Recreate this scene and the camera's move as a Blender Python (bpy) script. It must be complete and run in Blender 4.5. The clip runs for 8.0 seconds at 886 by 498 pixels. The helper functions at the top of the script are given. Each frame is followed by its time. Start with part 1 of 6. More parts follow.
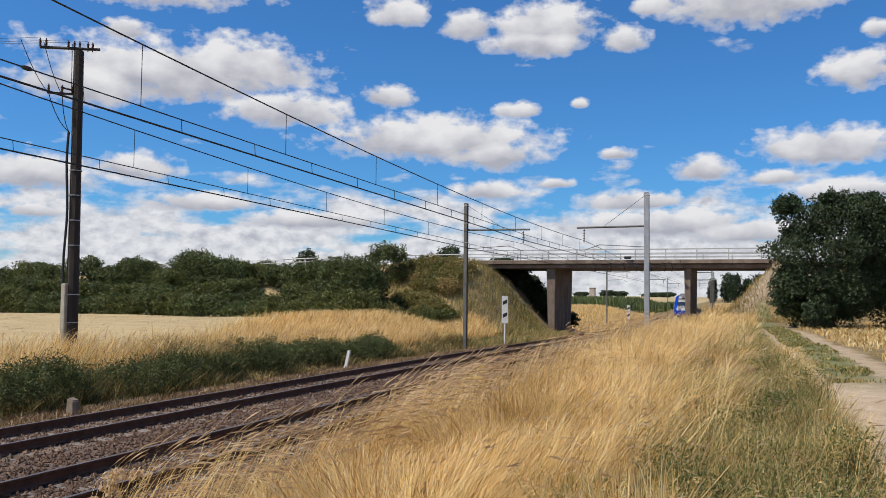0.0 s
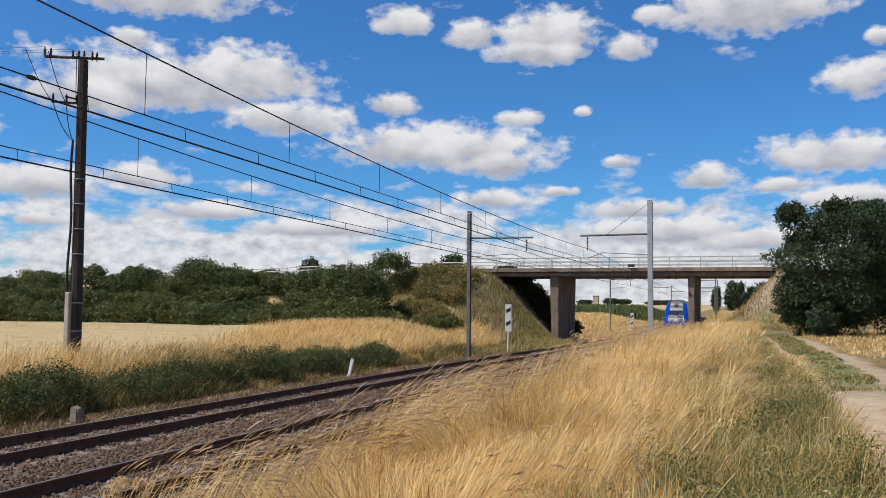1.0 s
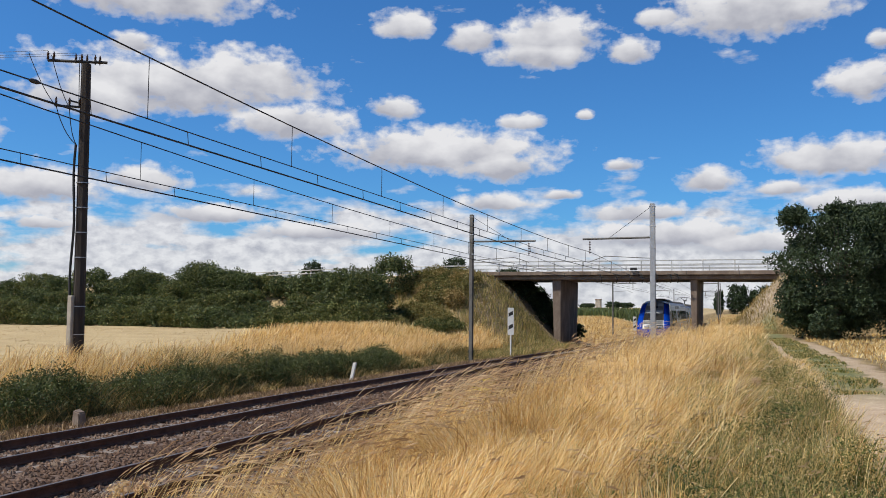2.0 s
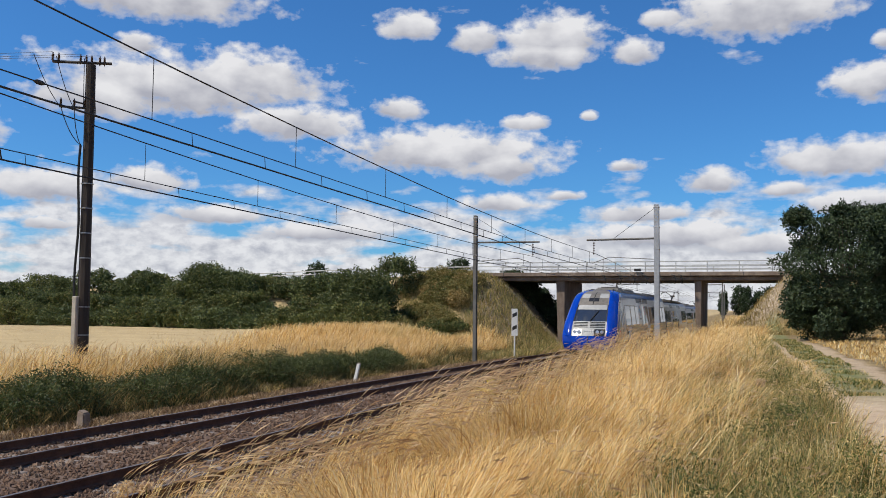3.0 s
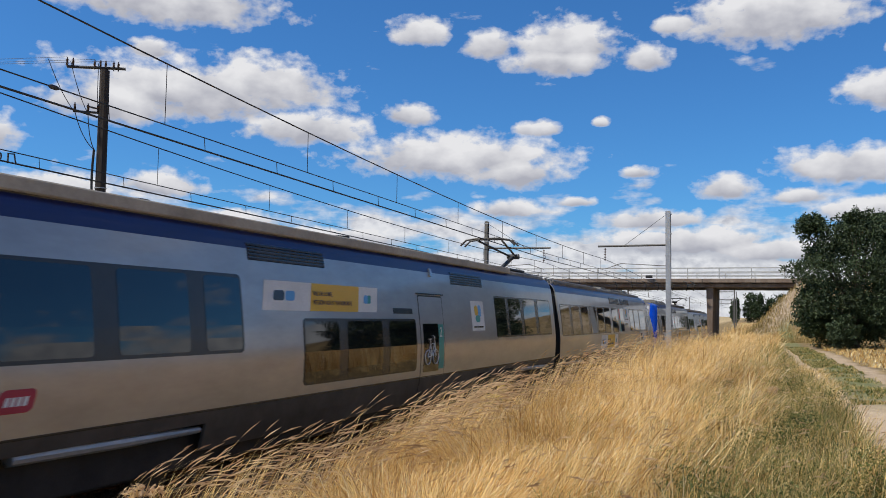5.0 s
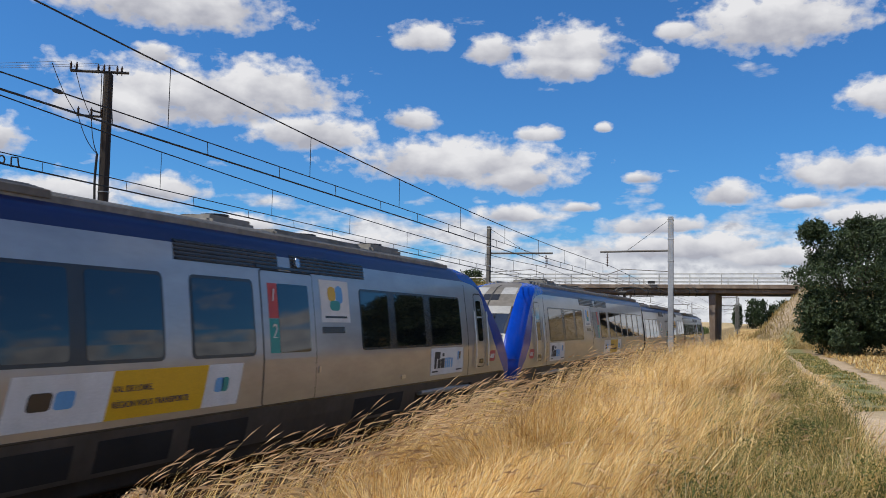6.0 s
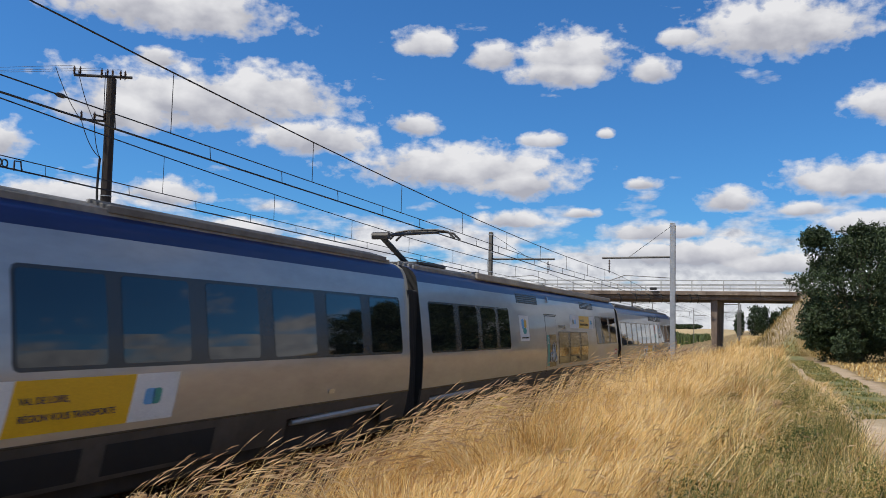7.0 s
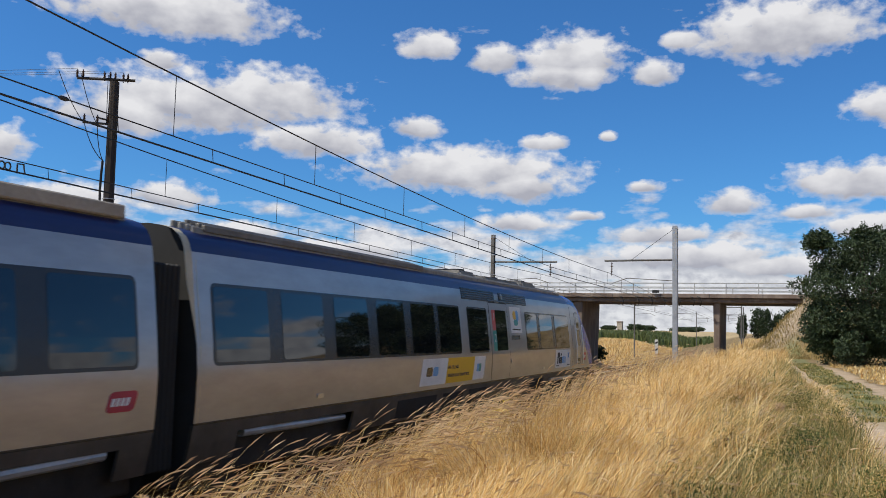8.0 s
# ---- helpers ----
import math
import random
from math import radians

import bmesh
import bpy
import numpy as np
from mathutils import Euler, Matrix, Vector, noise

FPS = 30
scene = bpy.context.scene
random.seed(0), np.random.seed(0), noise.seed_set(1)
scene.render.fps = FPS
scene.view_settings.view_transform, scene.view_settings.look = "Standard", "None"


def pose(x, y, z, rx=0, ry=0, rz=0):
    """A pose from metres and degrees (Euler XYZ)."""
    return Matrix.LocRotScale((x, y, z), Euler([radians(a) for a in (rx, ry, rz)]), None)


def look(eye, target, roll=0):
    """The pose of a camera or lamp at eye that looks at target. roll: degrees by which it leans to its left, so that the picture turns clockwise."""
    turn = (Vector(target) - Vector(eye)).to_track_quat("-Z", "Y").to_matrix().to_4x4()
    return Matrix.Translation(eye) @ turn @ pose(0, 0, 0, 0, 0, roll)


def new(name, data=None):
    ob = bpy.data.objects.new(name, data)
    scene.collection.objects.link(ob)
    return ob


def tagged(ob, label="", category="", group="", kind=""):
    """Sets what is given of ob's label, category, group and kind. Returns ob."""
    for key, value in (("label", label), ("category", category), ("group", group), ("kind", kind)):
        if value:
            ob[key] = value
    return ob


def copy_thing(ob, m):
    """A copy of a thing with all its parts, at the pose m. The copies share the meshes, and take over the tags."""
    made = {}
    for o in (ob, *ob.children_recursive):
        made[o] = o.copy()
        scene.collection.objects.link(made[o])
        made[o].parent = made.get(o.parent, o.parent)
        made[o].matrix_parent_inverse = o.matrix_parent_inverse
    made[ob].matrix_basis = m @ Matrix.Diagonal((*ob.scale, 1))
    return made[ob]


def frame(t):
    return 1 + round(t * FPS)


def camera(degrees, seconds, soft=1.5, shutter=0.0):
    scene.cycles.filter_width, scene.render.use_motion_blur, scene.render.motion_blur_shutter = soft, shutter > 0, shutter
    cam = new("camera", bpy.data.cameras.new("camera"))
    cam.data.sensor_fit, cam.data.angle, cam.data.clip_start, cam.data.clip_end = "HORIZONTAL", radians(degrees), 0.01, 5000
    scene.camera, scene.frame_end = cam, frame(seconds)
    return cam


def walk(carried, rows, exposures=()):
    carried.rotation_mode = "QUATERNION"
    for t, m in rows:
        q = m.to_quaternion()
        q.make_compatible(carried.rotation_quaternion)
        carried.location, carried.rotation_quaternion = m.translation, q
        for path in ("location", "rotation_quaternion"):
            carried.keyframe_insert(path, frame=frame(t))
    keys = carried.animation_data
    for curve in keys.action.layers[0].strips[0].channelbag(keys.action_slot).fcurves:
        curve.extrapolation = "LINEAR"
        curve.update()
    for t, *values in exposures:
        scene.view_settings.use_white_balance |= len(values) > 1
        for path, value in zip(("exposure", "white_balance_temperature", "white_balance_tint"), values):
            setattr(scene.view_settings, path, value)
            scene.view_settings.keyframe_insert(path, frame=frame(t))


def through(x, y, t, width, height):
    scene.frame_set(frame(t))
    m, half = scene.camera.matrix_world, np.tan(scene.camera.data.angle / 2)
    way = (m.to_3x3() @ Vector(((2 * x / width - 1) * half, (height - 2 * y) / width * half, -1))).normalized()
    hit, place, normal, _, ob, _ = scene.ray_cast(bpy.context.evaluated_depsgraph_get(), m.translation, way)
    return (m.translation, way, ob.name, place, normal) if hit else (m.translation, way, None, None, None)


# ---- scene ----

EYE = (0.0, 0.0, 2.643)
cam = camera(53.6, 8.0, soft=0.9, shutter=0.05)


def aim(yaw, pitch, roll):
    """A camera pose at the eye; yaw to the left of +y, pitch up, roll, in degrees."""
    a, b = radians(yaw), radians(pitch)
    ahead = Vector((-math.sin(a) * math.cos(b), math.cos(a) * math.cos(b), math.sin(b)))
    return look(EYE, Vector(EYE) + ahead, roll)


walk(cam, [
    (0.0, aim(20.173, 3.148, 0.581)), (0.5, aim(20.244, 3.454, 0.538)), (1.0, aim(20.393, 3.676, 0.526)),
    (1.5, aim(20.469, 3.845, 0.529)), (3.0, aim(20.802, 3.956, 0.578)), (3.5, aim(20.973, 4.046, 0.65)),
    (4.0, aim(21.171, 4.099, 0.704)), (4.5, aim(21.408, 4.206, 0.761)), (6.0, aim(21.673, 4.632, 1.105)),
    (6.5, aim(21.749, 4.859, 1.208)), (7.0, aim(21.805, 4.989, 1.353)), (7.5, aim(21.891, 5.085, 1.375)),
    (8.0, aim(21.961, 5.164, 1.37))])

# ---- light ----
SUN_AZ, SUN_EL = 235.0, 52.0   # compass degrees from +y, clockwise; degrees of height
scene.view_settings.exposure = 0.08
sun_way = Vector((math.sin(radians(SUN_AZ)) * math.cos(radians(SUN_EL)), math.cos(radians(SUN_AZ)) * math.cos(radians(SUN_EL)), math.sin(radians(SUN_EL))))
sun = new("sun", bpy.data.lights.new("sun", "SUN"))
sun.data.energy, sun.data.angle, sun.data.color = 5.0, radians(0.55), (1.0, 0.94, 0.83)
sun.matrix_world = look(sun_way * 100, (0, 0, 0))

world = bpy.data.worlds.new("sky")
scene.world = world
world.use_nodes = True
wt = world.node_tree
wt.nodes.clear()


def wnode(kind, *ins, **props):
    """A node of the sky; its inputs are numbers or sockets."""
    n = wt.nodes.new(kind)
    for key, value in props.items():
        if key == "operation":
            n.operation = value
        elif key == "clamp":
            n.use_clamp = value
        elif key == "dims":
            n.noise_dimensions = value
    for k, value in enumerate(ins):
        if value is None:
            continue
        if isinstance(value, bpy.types.NodeSocket):
            wt.links.new(value, n.inputs[k])
        else:
            n.inputs[k].default_value = value
    return n


def wmath(op, a, b=None, c=None, clamp=False):
    return wnode("ShaderNodeMath", a, b, c, operation=op, clamp=clamp).outputs[0]


sky = wt.nodes.new("ShaderNodeTexSky")
sky.sky_type, sky.sun_disc, sky.sun_elevation, sky.sun_rotation = "NISHITA", False, radians(SUN_EL), radians(SUN_AZ)
sky.air_density, sky.dust_density, sky.ozone_density, sky.altitude = 1.0, 0.3, 3.0, 150
deep = wnode("ShaderNodeMix", 1.0)
deep.data_type, deep.blend_type = "RGBA", "MULTIPLY"
deep.inputs[0].default_value, deep.inputs[7].default_value = 1.0, (0.34, 0.755, 1.16, 1)
wt.links.new(sky.outputs[0], deep.inputs[6])
coord = wt.nodes.new("ShaderNodeTexCoord")
axes = wnode("ShaderNodeSeparateXYZ", coord.outputs["Generated"])
az = wmath("MULTIPLY", wmath("ARCTAN2", axes.outputs[0], axes.outputs[1]), 57.2958)
el = wmath("MULTIPLY", wmath("ARCSINE", axes.outputs[2]), 57.2958)
flat = wnode("ShaderNodeCombineXYZ", az, wmath("MULTIPLY", el, 1.5), 0.0).outputs[0]
# billows: a coarse and a fine noise push the outlines of the clouds about
billow = wnode("ShaderNodeTexNoise", flat, None, 0.42, 4.0, 0.48, dims="3D")
puffs = wnode("ShaderNodeTexNoise", flat, None, 1.0, 6.0, 0.55, dims="3D")
wisp = wnode("ShaderNodeTexNoise", wnode("ShaderNodeCombineXYZ", az, wmath("MULTIPLY", el, 3.2), 3.7).outputs[0], None, 0.20, 5.0, 0.52, dims="3D")
# azimuth, height, half width, half height of the cumulus clouds before the camera, in degrees
HIGH = [(-39.8, 19.1, 7.6, 2.2), (-40.5, 16.0, 1.5, 0.8), (-37.6, 13.7, 8.6, 2.3), (-33.1, 14.4, 4.9, 1.9), (-42.5, 12.6, 4.4, 1.6), (-30.4, 11.8, 4.3, 1.4),
        (-23.9, 12.9, 1.9, 0.9), (-23.2, 18.1, 2.1, 1.1), (-18.6, 17.4, 2.0, 1.1), (-13.5, 17.3, 3.7, 1.8), (-14.0, 16.3, 3.9, 1.1), (-8.4, 16.3, 1.7, 1.0),
        (-0.7, 18.3, 5.8, 2.4), (-6.5, 18.3, 1.5, 0.7), (6.4, 15.8, 0.8, 0.7), (5.4, 13.5, 2.4, 1.4), (-15.3, 12.1, 1.8, 0.6)]
LOW = [(-21.0, 10.2, 7.8, 1.8), (-16.7, 9.2, 3.3, 1.3), (-11.3, 12.5, 0.6, 0.4), (-8.9, 9.2, 1.3, 0.5), (-3.6, 8.1, 1.9, 1.0), (3.6, 9.2, 4.6, 1.4),
          (0.7, 7.5, 1.8, 0.6), (4.4, 6.5, 3.7, 1.0), (-8.0, 6.2, 3.8, 0.8), (-17.2, 6.9, 2.4, 0.8), (-12.9, 7.4, 1.4, 0.4), (-5.8, 4.8, 6.6, 1.2),
          (-0.7, 4.2, 4.5, 1.0), (-39.6, 7.8, 2.6, 1.0), (-45.3, 7.1, 3.9, 1.4), (-45.2, 4.9, 1.8, 0.6), (-35.5, 5.8, 3.7, 0.8), (-50.0, 10.1, 2.7, 1.4),
          (-28.4, 4.9, 5.0, 0.8)]
best, lift = None, None
for a, e, ra, re in HIGH + LOW:
    u = wmath("MULTIPLY_ADD", az, 1 / ra, -a / ra)
    v = wmath("MULTIPLY_ADD", el, 1 / re, -e / re)
    base = wmath("MAXIMUM", v, wmath("MULTIPLY", v, -1.35))
    near = wmath("SUBTRACT", 1.0, wnode("ShaderNodeVectorMath", wnode("ShaderNodeCombineXYZ", u, base, 0.0).outputs[0], operation="LENGTH").outputs[1])
    if best is None:
        best, lift = near, v
    else:
        step = wnode("ShaderNodeMapRange", wmath("SUBTRACT", near, best), -0.25, 0.25, 0.0, 1.0).outputs[0]
        best = wmath("MAXIMUM", near, best)
        lift = wnode("ShaderNodeMix", step, None, lift, v).outputs[0]
best = wmath("MAXIMUM", best, -1.2)
rough_edge = wmath("MULTIPLY_ADD", wmath("SUBTRACT", billow.outputs[0], 0.5), 1.15, wmath("MULTIPLY", wmath("SUBTRACT", puffs.outputs[0], 0.5), 1.1))
heap = wmath("ADD", wmath("ADD", best, 0.05), rough_edge)
cumulus = wnode("ShaderNodeMapRange", heap, -0.05, 0.42, 0.0, 1.0).outputs[0]
# banks of cloud low over the horizon, thinning out with height
low = wnode("ShaderNodeMapRange", el, 2.0, 10.0, 0.31, -0.18).outputs[0]
bank = wnode("ShaderNodeMapRange", wmath("ADD", wmath("ADD", wisp.outputs[0], wmath("MULTIPLY", wmath("SUBTRACT", puffs.outputs[0], 0.5), 0.12)), low), 0.5, 0.66, 0.0, 0.95).outputs[0]
# scattered clouds over the rest of the sky
rest = wnode("ShaderNodeMapRange", wmath("ABSOLUTE", wmath("ADD", az, 20.0)), 40.0, 55.0, 0.0, 1.0).outputs[0]
stray = wmath("MULTIPLY", wnode("ShaderNodeMapRange", wnode("ShaderNodeTexNoise", flat, None, 0.06, 7.0, 0.6, dims="3D").outputs[0], 0.53, 0.6, 0.0, 1.0).outputs[0], rest)
cover = wmath("MAXIMUM", wmath("MAXIMUM", cumulus, bank), stray)
# sunlit tops, grey undersides
shade = wnode("ShaderNodeMapRange", wmath("ADD", wmath("MULTIPLY_ADD", lift, 0.9, 0.38), wmath("MULTIPLY", wmath("SUBTRACT", billow.outputs[0], 0.5), 1.8)), -0.05, 0.85, 0.0, 1.0).outputs[0]
bright = wmath("MULTIPLY_ADD", wmath("SUBTRACT", puffs.outputs[0], 0.5), 2.6, 0.72, True)
shade = wnode("ShaderNodeMix", cumulus, None, bright, shade).outputs[0]
tone = wnode("ShaderNodeMix", shade, None)
tone.data_type = "RGBA"
tone.inputs[6].default_value, tone.inputs[7].default_value = (3.9, 4.0, 4.6, 1), (7.5, 7.5, 7.7, 1)
wt.links.new(shade, tone.inputs[0])
whole = wt.nodes.new("ShaderNodeMix")
whole.data_type = "RGBA"
wt.links.new(cover, whole.inputs[0])
wt.links.new(deep.outputs[2], whole.inputs[6])
wt.links.new(tone.outputs[2], whole.inputs[7])
sky_back = wnode("ShaderNodeBackground", whole.outputs[2], 0.1)
world_out = wnode("ShaderNodeOutputWorld", sky_back.outputs[0])


# ---- materials ----
def ramp_of(nt, fac, stops):
    r = nt.nodes.new("ShaderNodeValToRGB")
    while len(r.color_ramp.elements) < len(stops):
        r.color_ramp.elements.new(0.5)
    for e, (p, c) in zip(r.color_ramp.elements, stops):
        e.position, e.color = p, (*c, 1)
    nt.links.new(fac, r.inputs[0])
    return r.outputs[0]


def noise_of(nt, scale, detail=4.0, rough=0.6, stretch=None):
    tc = nt.nodes.new("ShaderNodeTexCoord")
    n = nt.nodes.new("ShaderNodeTexNoise")
    n.inputs["Scale"].default_value, n.inputs["Detail"].default_value, n.inputs["Roughness"].default_value = scale, detail, rough
    if stretch:
        mp = nt.nodes.new("ShaderNodeMapping")
        mp.inputs["Scale"].default_value = stretch
        nt.links.new(tc.outputs["Object"], mp.inputs[0])
        nt.links.new(mp.outputs[0], n.inputs["Vector"])
    else:
        nt.links.new(tc.outputs["Object"], n.inputs["Vector"])
    return n.outputs[0]


def mixed(nt, fac, a, b, mode="MIX"):
    m = nt.nodes.new("ShaderNodeMix")
    m.data_type, m.blend_type = "RGBA", mode
    for k, v in ((0, fac), (6, a), (7, b)):
        if isinstance(v, bpy.types.NodeSocket):
            nt.links.new(v, m.inputs[k])
        elif k == 0:
            m.inputs[0].default_value = v
        else:
            m.inputs[k].default_value = (*v, 1)
    return m.outputs[2]


def surface(name, stops, scale=4.0, rough=0.8, metal=0.0, bump=0.3, fine=40.0, stretch=None, island=0.0, coat=0.0, ior=1.45, per_object=0.0):
    """A worn surface: a coarse noise picks the colour from stops, a fine one gives grain and relief."""
    m = bpy.data.materials.new(name)
    m.use_nodes = True
    nt = m.node_tree
    b = nt.nodes["Principled BSDF"]
    colour = ramp_of(nt, noise_of(nt, scale, 5.0, 0.65, stretch), stops)
    grain = noise_of(nt, fine, 3.0, 0.7, stretch)
    colour = mixed(nt, 0.35, colour, ramp_of(nt, grain, [(0.3, (0.45, 0.45, 0.45)), (0.7, (1.0, 1.0, 1.0))]), "MULTIPLY")
    for amount, kind, socket in ((island, "ShaderNodeNewGeometry", "Random Per Island"), (per_object, "ShaderNodeObjectInfo", "Random")):
        if amount:
            g = nt.nodes.new(kind)
            colour = mixed(nt, 1.0, colour, ramp_of(nt, g.outputs[socket], [(0.0, (1 - amount,) * 3), (1.0, (1.0,) * 3)]), "MULTIPLY")
    nt.links.new(colour, b.inputs["Base Color"])
    b.inputs["Roughness"].default_value, b.inputs["Metallic"].default_value, b.inputs["IOR"].default_value = rough, metal, ior
    b.inputs["Coat Weight"].default_value = coat
    if bump:
        bp = nt.nodes.new("ShaderNodeBump")
        bp.inputs["Strength"].default_value, bp.inputs["Distance"].default_value = bump, 0.02
        nt.links.new(grain, bp.inputs["Height"])
        nt.links.new(bp.outputs[0], b.inputs["Normal"])
    return m


def foliage(name, stops, rough=0.6, through=0.25, tufts=0.8):
    """Leaves and blades: each island has a tone of its own, and light passes through."""
    m = bpy.data.materials.new(name)
    m.use_nodes = True
    nt = m.node_tree
    b = nt.nodes["Principled BSDF"]
    g = nt.nodes.new("ShaderNodeNewGeometry")
    colour = ramp_of(nt, g.outputs["Random Per Island"], stops)
    patch = ramp_of(nt, noise_of(nt, tufts, 4.0), [(0.35, (0.70, 0.64, 0.56)), (0.48, (0.92, 0.90, 0.86)), (0.58, (1.0, 1.0, 1.0))])
    colour = mixed(nt, 1.0, colour, patch, "MULTIPLY")
    nt.links.new(colour, b.inputs["Base Color"])
    b.inputs["Roughness"].default_value = rough
    t = nt.nodes.new("ShaderNodeBsdfTranslucent")
    nt.links.new(colour, t.inputs[0])
    mx = nt.nodes.new("ShaderNodeMixShader")
    mx.inputs[0].default_value = through
    nt.links.new(b.outputs[0], mx.inputs[1])
    nt.links.new(t.outputs[0], mx.inputs[2])
    nt.links.new(mx.outputs[0], nt.nodes["Material Output"].inputs[0])
    return m


def ground_material():
    """Dry soil and thatch, the two ruts of the sandy path, the pale stubble field."""
    m = bpy.data.materials.new("ground")
    m.use_nodes = True
    nt = m.node_tree
    b = nt.nodes["Principled BSDF"]
    tc = nt.nodes.new("ShaderNodeTexCoord")
    sep = nt.nodes.new("ShaderNodeSeparateXYZ")
    nt.links.new(tc.outputs["Object"], sep.inputs[0])

    def mth(op, a, c=None, d=None):
        n = nt.nodes.new("ShaderNodeMath")
        n.operation = op
        for k, v in enumerate((a, c, d)):
            if isinstance(v, bpy.types.NodeSocket):
                nt.links.new(v, n.inputs[k])
            elif v is not None:
                n.inputs[k].default_value = v
        return n.outputs[0]

    def rng(v, a, c, lo=0.0, hi=1.0):
        n = nt.nodes.new("ShaderNodeMapRange")
        nt.links.new(v, n.inputs[0])
        for k, q in enumerate((a, c, lo, hi)):
            n.inputs[k + 1].default_value = q
        return n.outputs[0]
    wob = mth("MULTIPLY", mth("SUBTRACT", noise_of(nt, 0.9, 5.0, 0.7), 0.5), 1.3)
    x, y = mth("ADD", sep.outputs[0], wob), sep.outputs[1]
    thatch = ramp_of(nt, noise_of(nt, 1.2, 6.0, 0.7), [(0.3, (0.09, 0.06, 0.022)), (0.5, (0.20, 0.135, 0.05)), (0.7, (0.40, 0.29, 0.13))])
    field = ramp_of(nt, noise_of(nt, 0.5, 6.0, 0.7, (0.3, 1.0, 1.0)), [(0.3, (0.38, 0.275, 0.13)), (0.7, (0.54, 0.41, 0.215))])
    sand = ramp_of(nt, noise_of(nt, 2.5, 6.0, 0.75), [(0.3, (0.36, 0.26, 0.165)), (0.55, (0.49, 0.37, 0.25)), (0.72, (0.60, 0.48, 0.34))])
    colour = mixed(nt, rng(x, -24.0, -27.0), thatch, field)
    mid = mth("ADD", 2.05, mth("MULTIPLY", mth("MAXIMUM", mth("SUBTRACT", y, 12.0), 0.0), -0.037))
    across = mth("ABSOLUTE", mth("SUBTRACT", x, mid))
    rut = rng(mth("ABSOLUTE", mth("SUBTRACT", across, 0.85)), 0.5, 0.2)
    near = rng(y, 24.0, 18.0)
    worn = mth("MULTIPLY", mth("MAXIMUM", mth("MULTIPLY", rng(across, 2.0, 1.3), near), mth("MULTIPLY", rut, 0.75)), rng(y, 62.0, 46.0))
    crown = mth("MULTIPLY", rng(across, 0.62, 0.35), rng(y, 17.0, 22.0))
    colour = mixed(nt, worn, colour, sand)
    green = ramp_of(nt, noise_of(nt, 5.0, 4.0), [(0.35, (0.10, 0.11, 0.035)), (0.65, (0.22, 0.21, 0.08))])
    colour = mixed(nt, crown, colour, green)
    # rubble on the slope by the abutment
    rubble = ramp_of(nt, noise_of(nt, 3.0, 6.0, 0.8), [(0.35, (0.13, 0.095, 0.055)), (0.5, (0.27, 0.20, 0.125)), (0.62, (0.46, 0.38, 0.28))])
    stony = mth("MULTIPLY", mth("MULTIPLY", rng(y, 72.0, 75.0), rng(y, 100.0, 96.0)), rng(mth("ABSOLUTE", mth("ADD", x, 10.8)), 5.5, 7.5))
    stony = mth("MULTIPLY", stony, rng(mth("ABSOLUTE", mth("ADD", x, 10.8)), 16.0, 14.0))
    colour = mixed(nt, stony, colour, rubble)
    fine = noise_of(nt, 26.0, 4.0, 0.75)
    colour = mixed(nt, 0.5, colour, ramp_of(nt, fine, [(0.3, (0.5, 0.5, 0.5)), (0.7, (1.1, 1.1, 1.1))]), "MULTIPLY")
    nt.links.new(colour, b.inputs["Base Color"])
    b.inputs["Roughness"].default_value = 0.95
    bp = nt.nodes.new("ShaderNodeBump")
    bp.inputs["Strength"].default_value, bp.inputs["Distance"].default_value = 0.6, 0.04
    nt.links.new(fine, bp.inputs["Height"])
    nt.links.new(bp.outputs[0], b.inputs["Normal"])
    return m


M_GROUND = ground_material()
M_BALLAST = surface("ballast_bed", [(0.3, (0.07, 0.04, 0.026)), (0.5, (0.12, 0.073, 0.05)), (0.7, (0.20, 0.145, 0.11))], 9.0, 0.95, 0, 1.0, 30.0)
M_STONE = surface("ballast_stone", [(0.3, (0.10, 0.05, 0.028)), (0.55, (0.19, 0.112, 0.07)), (0.75, (0.38, 0.285, 0.21))], 1.6, 0.9, 0, 0.4, 25.0, None, 0.55)
M_RAIL = surface("rusty_rail", [(0.3, (0.07, 0.032, 0.019)), (0.7, (0.15, 0.07, 0.042))], 3.0, 0.95, 0.0, 0.3)
M_RAILTOP = surface("polished_rail_top", [(0.3, (0.13, 0.10, 0.085)), (0.7, (0.26, 0.23, 0.21))], 1.0, 0.5, 0.6, 0.0)
M_SLEEPER = surface("sleeper", [(0.3, (0.13, 0.10, 0.085)), (0.7, (0.26, 0.22, 0.19))], 4.0, 0.9, 0, 0.5)
M_CONC = surface("weathered_concrete", [(0.25, (0.12, 0.085, 0.062)), (0.5, (0.22, 0.165, 0.125)), (0.75, (0.36, 0.30, 0.24))], 0.9, 0.9, 0, 0.35, 14.0, (1.0, 1.0, 0.45))
M_CONC_LIGHT = surface("pale_concrete", [(0.25, (0.30, 0.26, 0.21)), (0.75, (0.50, 0.45, 0.37))], 0.8, 0.9, 0, 0.3, 14.0)
M_STEEL = surface("galvanised_steel", [(0.3, (0.33, 0.34, 0.35)), (0.7, (0.52, 0.53, 0.54))], 1.5, 0.5, 0.5, 0.1, 20.0)
M_DULL = surface("dull_weathered_steel", [(0.3, (0.10, 0.095, 0.085)), (0.7, (0.20, 0.19, 0.175))], 1.5, 0.7, 0.3, 0.1, 20.0)
